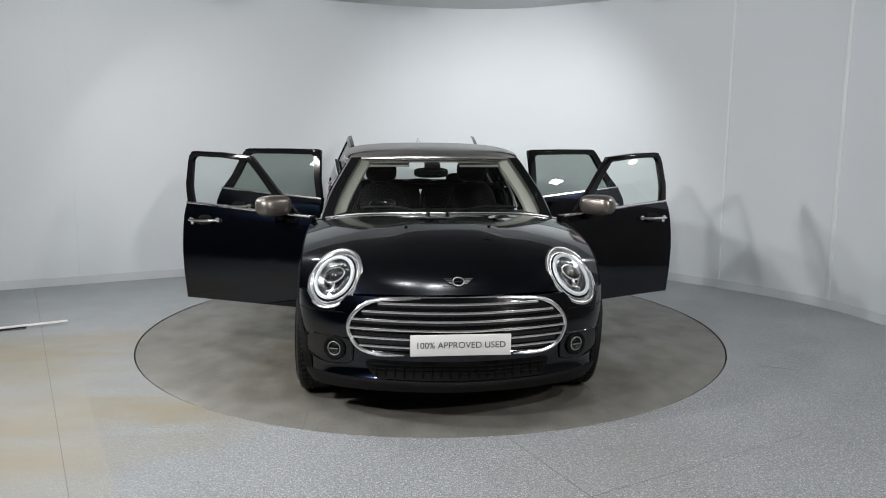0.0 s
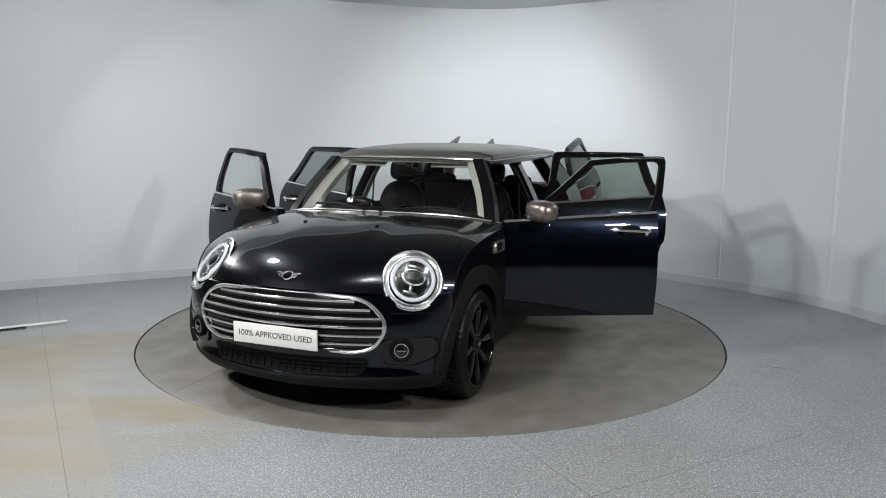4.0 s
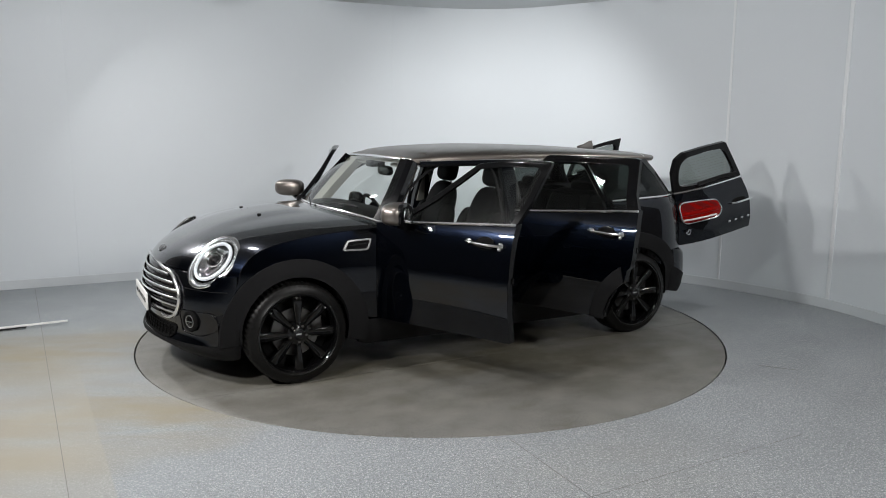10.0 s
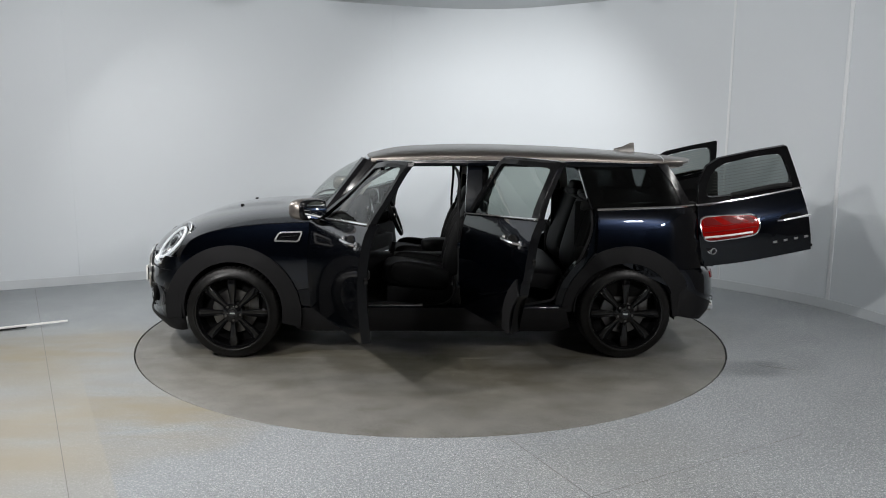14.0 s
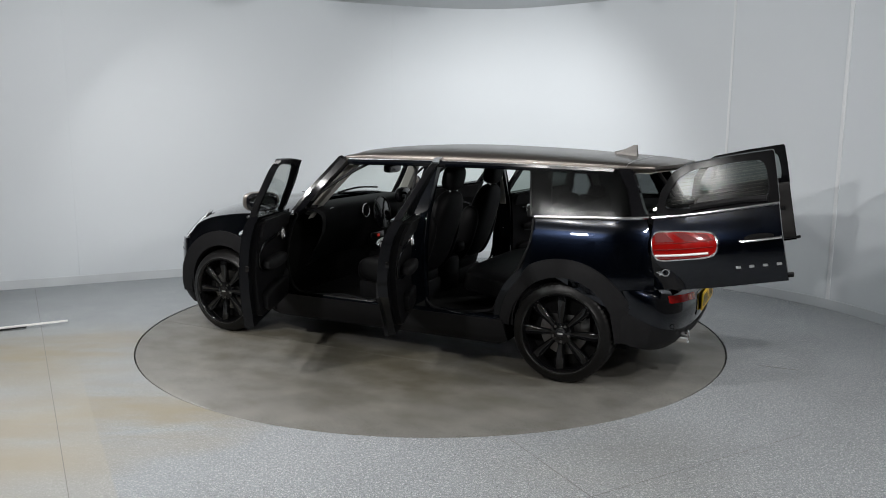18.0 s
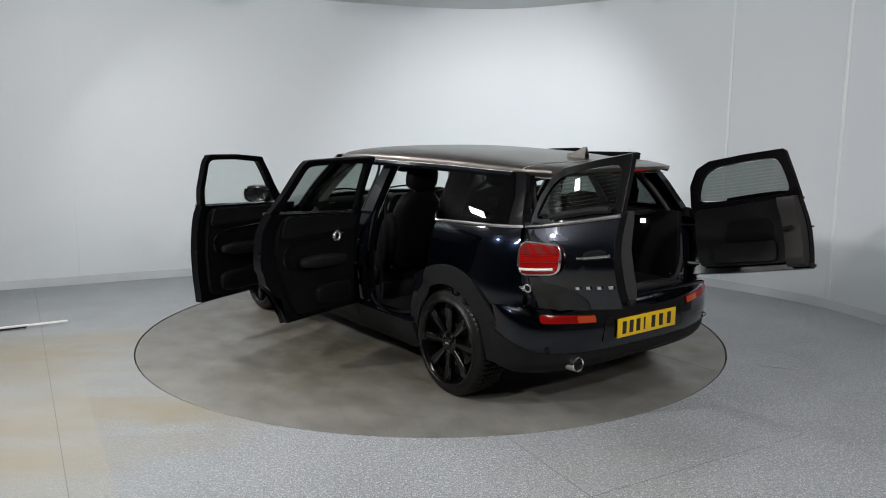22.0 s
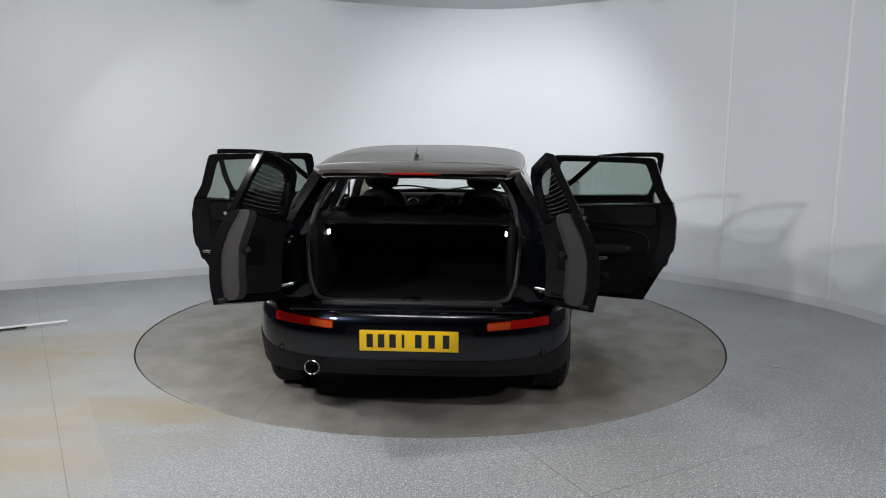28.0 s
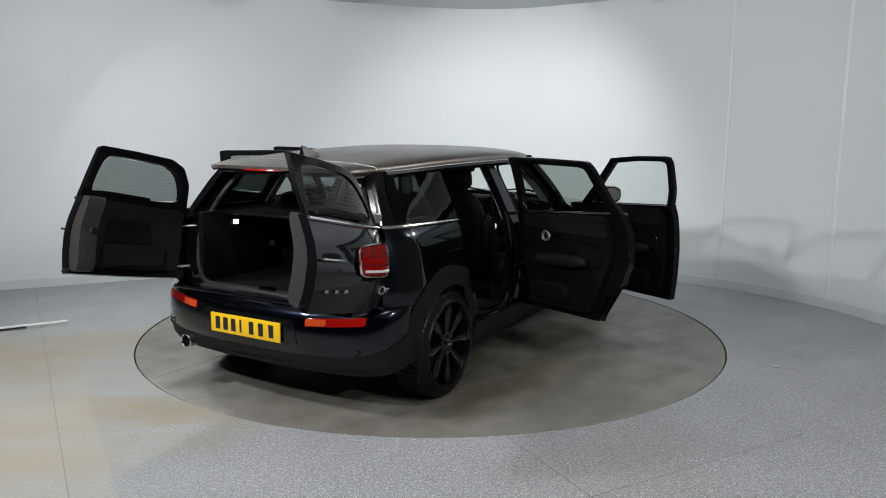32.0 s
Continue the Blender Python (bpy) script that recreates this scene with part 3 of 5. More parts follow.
def build_front():
    bonnet = part("bonnet", thicken(grid(bonnet_rows()), lambda co: (-0.01, 0, -0.02)), M_PAINT, CAR)
    for sg in (1, -1):
        top = [(xc - bow, ze) for xc, zc, bow, ze in spline(BONNET, 2)]
        top = [p for p in top if p[0] > 0.82]
        out = [(0.81, 0.36), (0.81, top[0][1] + 0.005)] + top + [(1.70, 0.62), (1.735, 0.50)] + arc(HUB_F, HUB_Z, 0.43, 22, 172)
        soften(part("front_wing", sheet(out, on_side(sg), 0.05, inward(sg, 0.02)), M_PAINT, CAR), 0.006)
        ro = arc(HUB_F, HUB_Z, 0.464, -6, 193, 30)
        ri = arch_inner(HUB_F, -6, 193, 30)
        part("arch_cladding", ring(ro, ri, on_side(sg, 0.014), inward(sg, 0.05), False), M_CLAD, CAR, "matt black plastic wheel-arch cladding")
        # the rear arch steps in below the door's shut line
        ease = lambda a: (lambda k: k * k * (3 - 2 * k))(min(max((a - 44) / 22, 0), 1))
        ro = [arc(HUB_R, HUB_Z, 0.425 + 0.043 * ease(4 * k), 4 * k, 0, 1)[0] for k in range(39)]
        ri = arch_inner(HUB_R, 0, 152, 38)
        flare = lambda x, z: on_side(sg, -0.034 + 0.048 * ease(math.degrees(math.atan2(z - HUB_Z, x - HUB_R))))(x, z)
        part("arch_cladding", ring(ro, ri, flare, inward(sg, 0.05), False), M_CLAD, CAR, "matt black plastic wheel-arch cladding")
        for hub in (HUB_F, HUB_R):
            liner = lathe([(0.352, -0.30), (0.352, 0.0)], 24, -8, 188)
            cap = sheet(arc(0, 0, 0.352, -8, 188, 24), lambda a, b: (a, -0.30, b), 0.4)
            part("wheel_liner", flip(moved(join(liner, cap), pose(hub, 0.845, HUB_Z)), sg), M_BOOT, CAR, "black felt wheel-arch liner")
        # side repeater scuttle
        cx, cz = 0.945, 0.845
        o = rounded([(cx + 0.10, cz - 0.035), (cx + 0.065, cz + 0.030), (cx - 0.10, cz + 0.036), (cx - 0.07, cz - 0.038)], 0.02)
        i_ = rounded([(cx + 0.083, cz - 0.025), (cx + 0.056, cz + 0.020), (cx - 0.086, cz + 0.026), (cx - 0.061, cz - 0.028)], 0.012)
        scuttle = part("side_scuttle", ring(o, i_, on_side(sg, 0.012), inward(sg, 0.02)), M_BRIGHT, CAR, "chrome-framed side indicator scuttle")
        part("insert", sheet(i_, on_side(sg, 0.004), 0.08, inward(sg, 0.01)), M_PIANO, scuttle)
        part("insert_bar", tube([on_side(sg, 0.006)(cx + 0.05 - 0.11 * k / 4, cz - 0.004 + 0.002 * k) for k in range(5)], 0.008, 6, flat=0.5), M_CLAD, scuttle)
    # bumper: painted upper, black lower lip
    turns = [k / 36 for k in range(-36, 37)]

    def band(zs, out=0.0, steps=turns):
        return thicken(grid([[nose_round(q, z, out) for q in steps] for z in zs]), lambda co: (-0.03, -0.02 * co.y, 0))
    bumper = part("front_bumper", band([0.27 + (0.70 - 0.27) * k / 14 for k in range(15)]), M_PAINT, CAR)
    holes = []
    for sg in (1, -1, 1, -1):
        c, n, up, u, a, b = headlight_axes(sg)
        bm = grid([oval(c - n * 0.14, u, up, a, b), oval(c + n * 0.10, u, up, a, b)], True)
        bmesh.ops.contextual_create(bm, geom=[e for e in bm.edges if e.is_boundary])
        bmesh.ops.holes_fill(bm, edges=bm.edges[:])
        holes.append(bm)
    cut(bonnet, holes[:2])
    cut(bumper, holes[2:])
    part("front_lip", band([0.178, 0.195, 0.215, 0.235, 0.247, 0.258, 0.268], 0.008), M_CLAD, CAR, "matt black lower bumper lip")
    for sg in (1, -1):
        edge = [Vector(r[-1 if sg > 0 else 0]) for r in bonnet_rows()][4:]
        part("shut_line", tube([p + Vector((0, sg * 0.002, 0)) for p in edge], 0.003, 5), M_SEAMLINE, CAR)
        steps = [sg * (0.80 + 0.20 * k / 10) for k in range(11)]
        part("corner_cladding", band([0.20, 0.25, 0.30, 0.36, 0.42, 0.47], 0.005, steps), M_CLAD, CAR, "matt black bumper corner")
    # grille: black mouth, chrome surround and six chrome bars
    o = rounded([(-0.47, 0.695), (0.47, 0.695), (0.60, 0.56), (0.52, 0.405), (-0.52, 0.405), (-0.60, 0.56)], 0.13, 8)
    grille = part("grille", sheet(o, lambda y, z: nose(y, z, 0.003), 0.06, lambda co: (-0.02, 0, 0)), M_PIANO, CAR, "wide black radiator grille with chrome bars")
    part("grille_surround", tube([nose(y, z, 0.014) for y, z in o], 0.0115, 8, True, up=(1, 0, 0)), M_BRIGHT, grille)
    for z, w, deep in ((0.672, 0.42, 0.022), (0.630, 0.505, 0.026), (0.587, 0.558, 0.026), (0.540, 0.572, 0.020), (0.494, 0.555, 0.010), (0.450, 0.52, 0.010)):
        span = [w * (k / 14 - 1) for k in range(29)]
        bar = part("grille_bar", tube([nose(y, z, 0.016) for y in span], 0.0052, 8, flat=1.25), M_BRIGHT, grille)
        # lower half of the chrome bar, its shade painted as a darker metal
        blade = grid([[nose(y, z - 0.003, 0.017) for y in span], [nose(y, z - 0.45 * deep, 0.014) for y in span], [nose(y, z - deep, 0.004) for y in span]])
        part("blade", thicken(blade, lambda co: (-0.004, 0, 0)), M_BLADE, bar, "underside of a chrome grille bar, its shade put in the colour")
    part("lower_rail", tube([nose(0.50 * (k / 14 - 1), 0.418, 0.010) for k in range(29)], 0.0045, 6), M_PIANO, grille)
    # lower intake
    o = rounded([(-0.50, 0.365), (0.50, 0.365), (0.45, 0.275), (-0.45, 0.275)], 0.04)
    intake = part("lower_intake", sheet(o, lambda y, z: nose(y, z, 0.004), 0.06, lambda co: (-0.02, 0, 0)), M_GAP, CAR)
    for z in (0.30, 0.322, 0.345):
        part("intake_slat", tube([nose(0.46 * (k / 10 - 1), z, 0.008) for k in range(21)], 0.004, 6), M_MESH, intake)
    for k in range(-9, 10):
        part("intake_rib", tube([nose(0.048 * k, 0.285, 0.006), nose(0.048 * k, 0.357, 0.006)], 0.003, 5), M_MESH, intake)
    # front plate with its slogan
    plate = part("show_plate", block((0.012, 0.52, 0.111), (2.122, 0, 0.473), 0.003), M_WHITE, CAR, "white show plate with printed slogan")
    words("100% APPROVED USED", 0.046, 0.0006, M_INK, "slogan", plate, pose(2.1285, 0, 0.473, 90, 0, 90))
    part("plate_holder", block((0.02, 0.50, 0.09), (2.108, 0, 0.468), 0.004), M_CLAD, CAR)
    # winged badge drawn as plain shapes
    nrm = Vector((0.72, 0, 0.69))
    up = Vector((-0.69, 0, 0.72))
    c = Vector(bonnet_point(0.0, 1.985)) + nrm * 0.007
    badge = part("bonnet_badge", tube(oval(c, (0, 1, 0), up, 0.029, 0.026, 28), 0.0036, 6, True, up=nrm), M_CHROME, CAR, "small chrome winged badge")
    part("badge_bar", tube([c + Vector((0, 0.026, 0)), c - Vector((0, 0.026, 0))], 0.005, 6, flat=0.5, up=nrm), M_PIANO, badge)
    for sg in (1, -1):
        for k, (y0, y1) in enumerate(((0.030, 0.076), (0.034, 0.067), (0.034, 0.058), (0.031, 0.049))):
            q = c + up * (0.015 - 0.0095 * k)
            part("wing_bar", tube([q + Vector((0, sg * y0, 0)), q + Vector((0, sg * y1, 0)) + up * 0.004 - nrm * 0.003], 0.0026, 6), M_CHROME, badge)
    for sg in (1, -1):
        build_headlight(sg)
        # shut line between bonnet and bumper
        part("shut_line", tube([nose(sg * (0.60 + 0.24 * k / 8), 0.612 - 0.006 * k / 8, 0.001) for k in range(9)], 0.003, 5), M_SEAMLINE, CAR)
        o = rounded([(sg * y, z) for y, z in ((0.555, 0.475), (0.80, 0.475), (0.81, 0.37), (0.70, 0.325), (0.56, 0.335))], 0.04)
        part("fog_recess", sheet(o, lambda y, z: nose(y, z, 0.003), 0.05, lambda co: (-0.01, 0, 0)), M_PIANO, CAR, "black recess round the fog lamp")
        # fog lamp in its black bezel
        fc = Vector(nose(sg * 0.65, 0.415, 0.006))
        fn = Vector((0.90, sg * 0.43, 0)).normalized()
        fu = Vector((-fn.y, fn.x, 0))
        bez = part("fog_bezel", dome(fc - fn * 0.012, fu, (0, 0, 1), fn, 0.058, 0.058, 0.016, 30), M_PIANO, CAR, "black fog-lamp surround")
        part("fog_ring", tube(oval(fc + fn * 0.010, fu, (0, 0, 1), 0.036, 0.036, 28), 0.003, 8, True, up=fn), M_SATIN, bez)
        part("fog_reflector", dome(fc + fn * 0.004, fu, (0, 0, 1), fn, 0.033, 0.033, 0.010, 28), M_BLADE, bez)
        part("fog_bar", block((0.004, 0.050, 0.004), (0, 0, 0), 0.001), M_SATIN, bez).matrix_basis = Matrix.Translation(fc + fn * 0.016) @ Matrix.Rotation(math.atan2(fn.y, fn.x), 4, "Z")
        part("fog_collar", tube(oval(fc + fn * 0.004, fu, (0, 0, 1), 0.052, 0.052, 32), 0.013, 8, True, up=fn), M_GAP, bez)
        part("recess_edge", tube([nose(y, z, 0.004) for y, z in o], 0.004, 6, True, up=(1, 0, 0)), M_PIANO, bez)
        part("fog_lens", dome(fc + fn * 0.012, fu, (0, 0, 1), fn, 0.037, 0.037, 0.012, 28), M_LENS, bez)
    # washer jets
    for sg in (1, -1):
        p = Vector(bonnet_point(sg * 0.275, 1.378))
        part("washer_jet", block((0.025, 0.018, 0.012), p + Vector((0, 0, 0.002)), 0.004), M_CLAD, CAR)


def bonnet_point(y, x):
    """The bonnet's surface over (x, y)."""
    best = None
    for row in bonnet_rows():
        for p in row:
            d = (p[0] - x) ** 2 + (p[1] - y) ** 2
            if best is None or d < best[0]:
                best = (d, p)
    return best[1]


def headlight_axes(sg):
    n = Vector((0.62, sg * 0.42, 0.66)).normalized()
    up = Vector((-0.66, -sg * 0.05, 0.74))
    up = (up - n * up.dot(n)).normalized()
    return Vector((1.785, sg * 0.655, 0.770)) - n * 0.004, n, up, up.cross(n), 0.158, 0.183


def build_headlight(sg):
    c, n, up, u, a, b = headlight_axes(sg)
    lamp = part("headlight", thicken(dome(c - n * 0.045, u, up, n, a, b, 0.01), lambda co: n * -0.05), M_PIANO, CAR, "oval headlight with white ring and chrome bezel")
    part("chrome_bezel", tube(oval(c - n * 0.004, u, up, a, b, 48), 0.0085, 8, True, flat=0.8, up=n), M_CHROME, lamp)
    part("bezel_bowl", grid([oval(c - n * 0.002, u, up, a * 0.965, b * 0.965, 48), oval(c - n * 0.006, u, up, a * 0.90, b * 0.90, 48), oval(c - n * 0.016, u, up, a * 0.84, b * 0.84, 48)], True), M_BRIGHT, lamp, "satin silver inner bezel")
    part("inner_bezel", tube(oval(c - n * 0.010, u, up, a * 0.835, b * 0.835, 48), 0.005, 6, True, up=n), M_CHROME, lamp)
    part("light_ring", tube(oval(c + n * 0.002, u, up, a * 0.70, b * 0.70, 48), 0.0110, 8, True, flat=0.9, up=n), M_DRL, lamp, "white daytime light ring")
    part("reflector", dome(c + n * 0.0, u, up, n, a * 0.62, b * 0.62, -0.035), M_GREY, lamp)
    q = c + up * 0.012
    part("projector", dome(q + n * 0.002, u, up, n, a * 0.36, b * 0.22, 0.022, 28), M_PIANO, lamp, "dark projector lens")
    part("projector_ring", tube(oval(q + n * 0.004, u, up, a * 0.38, b * 0.25, 32), 0.0055, 6, True, up=n), M_CHROME, lamp)
    turn = Matrix((u, up, n)).transposed().to_4x4()
    for d, w, h in ((0.078, 0.085, 0.018), (0.056, 0.070, 0.010), (-0.060, 0.018, 0.050), (-0.085, 0.075, 0.012)):
        part("reflector_step", block((w, h, 0.018), bevel=0.003), M_CHROME, lamp).matrix_basis = Matrix.Translation(c + up * d + n * -0.002) @ turn
    part("lens", dome(c + n * 0.006, u, up, n, a * 0.97, b * 0.97, 0.022), M_LENS, lamp)


def build_wheels():
    outer = 0.205
    prof = [(0.245, 0.0), (0.252, -0.006), (0.258, -0.006), (0.263, -0.001), (0.285, 0.008), (0.303, 0.014), (0.3135, 0.028)]
    for k in range(5):
        y0 = 0.040 + k * 0.030
        prof += [(0.318, y0), (0.318, y0 + 0.021), (0.311, y0 + 0.023), (0.311, y0 + 0.028)]
    prof += [(0.318, 0.192), (0.3135, 0.200), (0.300, 0.212), (0.262, 0.222), (0.245, 0.220)]
    first = None
    for hub, sg in ((HUB_F, 1), (HUB_F, -1), (HUB_R, 1), (HUB_R, -1)):
        wheel = new("wheel")
        wheel.parent = CAR
        wheel.matrix_basis = pose(hub, sg * 0.888, HUB_Z, 0, 0, 0 if sg > 0 else 180)
        tagged(wheel, "gloss black eight-spoke alloy wheel with tyre")
        if first:
            for o in first.children:
                share(o.name.split(".")[0], o, o.matrix_basis, wheel)
            continue
        first = wheel
        # mesh space: y runs outwards, the face of the tyre at 0
        def outward(bm):
            for v in bm.verts:
                v.co.y = -v.co.y
            return bm
        tread = lathe(prof, 180)
        for v in tread.verts:  # cross grooves between the tread blocks
            far = math.hypot(v.co.x, v.co.z)
            if far > 0.3130 and round(math.degrees(math.atan2(v.co.z, v.co.x)) / 2) % 3 == 0:
                v.co.x, v.co.z = v.co.x * 0.3095 / far, v.co.z * 0.3095 / far
        part("tyre", outward(tread), M_TYRE, wheel)
        part("rim", outward(lathe([(0.247, 0.004), (0.250, -0.003), (0.243, -0.004), (0.236, 0.006), (0.228, 0.03), (0.222, 0.10), (0.222, 0.20)], 56)), M_RIM, wheel)
        part("brake_disc", outward(lathe([(0.06, 0.085), (0.150, 0.085), (0.152, 0.088), (0.152, 0.105), (0.06, 0.105)], 40)), M_DISC, wheel, "grey steel brake disc")
        part("hub_barrel", outward(lathe([(0.001, 0.10), (0.222, 0.12)], 40)), M_GAP, wheel)
        part("caliper", block((0.07, 0.05, 0.15), (-0.135, -0.095, 0.03), 0.012), M_DISC, wheel)
        part("hub", outward(lathe([(0.001, 0.012), (0.034, 0.012), (0.040, 0.018), (0.068, 0.022), (0.074, 0.05), (0.07, 0.09)], 32)), M_RIM, wheel)
        part("centre_cap", outward(lathe([(0.001, 0.006), (0.024, 0.006), (0.028, 0.010), (0.028, 0.02)], 24)), M_PIANO, wheel, "round black badge cap")
        part("cap_bar", block((0.034, 0.003, 0.010), (0, -0.005, 0), 0.001), M_SATIN, wheel)
        rows = []
        for r, w, y, d in ((0.034, 0.014, 0.024, 0.040), (0.058, 0.0165, 0.018, 0.045), (0.090, 0.0195, 0.015, 0.045), (0.125, 0.0245, 0.011, 0.045), (0.160, 0.0295, 0.007, 0.045), (0.190, 0.0320, 0.004, 0.04),
                           (0.212, 0.0320, 0.004, 0.035), (0.230, 0.0285, 0.008, 0.03), (0.243, 0.025, 0.015, 0.03)):
            rows.append([(r, -(y + d), -w * 0.6), (r, -(y + 0.018), -w), (r, -(y + 0.007), -w * 0.90), (r, -(y + 0.001), -w * 0.62), (r, -(y + 0.004), -w * 0.30), (r, -(y + 0.0055), 0.0), (r, -(y + 0.004), w * 0.30), (r, -(y + 0.001), w * 0.62), (r, -(y + 0.007), w * 0.90), (r, -(y + 0.018), w), (r, -(y + d), w * 0.6)])
        spoke = part("spoke", grid(rows), M_RIM, wheel, sharp=50)
        for k in range(1, 8):
            share("spoke", spoke, Matrix.Rotation(radians(45 * k), 4, "Y"), wheel)
        bolt = part("wheel_bolt", outward(lathe([(0.001, 0.016), (0.008, 0.016), (0.009, 0.03)], 8)), M_DISC, wheel)
        bolt.matrix_basis = Matrix.Rotation(radians(22.5), 4, "Y") @ pose(0.052, 0, 0)
        for k in range(1, 5):
            share("wheel_bolt", bolt, Matrix.Rotation(radians(22.5 + 72 * k), 4, "Y") @ pose(0.052, 0, 0), wheel)


ROOF = [(0.47, 1.368, 0.565, 1.352), (0.30, 1.408, 0.615, 1.352), (0.05, 1.430, 0.645, 1.356), (-0.39, 1.441, 0.655, 1.358), (-1.00, 1.424, 0.635, 1.352), (-1.44, 1.396, 0.600, 1.340),
        (-1.75, 1.373, 0.575, 1.337), (-1.925, 1.352, 0.520, 1.334)]


def build_roof():
    rows = []
    for x, zc, w, ze in spline(ROOF, 6):
        row = []
        for k in range(-16, 17):
            a = abs(k) / 16 * math.pi / 2
            bow = 0.05 * (math.sin(a) ** 2) * (1 if x > 0.3 else 0) + (0.13 * math.sin(a) ** 3 * min(1, (-1.6 - x) / 0.3) if x < -1.6 else 0)
            row.append((x - (bow if x > 0 else -bow), math.copysign(w * math.sin(a) ** 0.8, k) if k else 0.0, ze + (zc - ze) * math.cos(a) ** 0.75))
        lip = 0.022 if x > -1.5 else 0.008
        rows.append([(row[0][0], row[0][1], row[0][2] - lip)] + row + [(row[-1][0], row[-1][1], row[-1][2] - lip)])
    part("roof", thicken(grid(rows), lambda co: (0, -0.02 * co.y / 0.6, -0.018)), M_ROOF, CAR, "bronze-silver painted roof panel")
    inner = [[(p[0], p[1] * 0.93, p[2] - 0.045) for p in r[2:-2]] for r in rows]
    part("headliner", grid(inner[:-2]), M_LINER, CAR, "pale grey fabric headliner")
    # cant rails over the doors
    for sg in (1, -1):
        path = [(x - 0.0, sg * (w - 0.012), ze - 0.03) for x, zc, w, ze in spline(ROOF, 3)][2:-2]
        path = [q for q in path if q[0] > -1.66]
        part("cant_rail", tube(path, 0.026, 8, flat=0.9), M_SHUT, CAR)
        # the highlight on the roof's rolled edge, put in as a bright bar
        part("roof_gutter", tube([(p[0], p[1] + sg * 0.012, p[2] + 0.016) for p in path], 0.0045, 6), M_SATIN, CAR, "thin satin bar for the glint along the roof edge")
    part("front_header", tube([(0.47 - 0.05 * (k / 8) ** 2 * (1 if k else 0), 0.57 * k / 8, 1.355 - 0.012 * (k / 8) ** 2) for k in range(-8, 9)], 0.013, 8), M_CHROME, CAR, "thin bright strip over the windscreen")
    # spoiler edge with high brake lamp
    part("brake_light", tube([(-1.928 + 0.02 * (k / 6) ** 2, 0.15 * k / 6, 1.331) for k in range(-6, 7)], 0.0065, 8), M_RED, CAR, "narrow red high-level brake light")
    # highlight along the roof seam, also drawn as a bright bar
    seam = [r for r in rows if r[0][0] < -1.5]
    seam = min(seam, key=lambda r: abs(r[17][0] + 1.66))
    part("roof_seam", tube([(q[0], q[1], q[2] + 0.001) for q in seam[1:-1]], 0.0022, 5), M_SATIN, CAR, "thin satin bar for the glint along the roof seam")
    # shark fin
    fin = [(-1.42, 1.412), (-1.49, 1.430), (-1.545, 1.458), (-1.572, 1.460), (-1.575, 1.380), (-1.42, 1.395)]
    bm = sheet(fin, lambda a, b: (a, 0.0, b), 0.03)
    for v in bm.verts:
        v.co.y = 0.022 * max(0.15, min(1, (1.46 - v.co.z) / 0.06)) * (1 if v.co.x < -1.42 else 0.4)
    bm2 = bm.copy()
    for v in bm2.verts:
        v.co.y = -v.co.y
    bm = join(bm, bm2)
    part("shark_fin_aerial", bm, M_FIN, CAR, "bronze shark-fin aerial")


def pillar(path, r, name, mat, flat=1.0):
    part(name, tube(path, r, 10, flat=flat), mat, CAR)


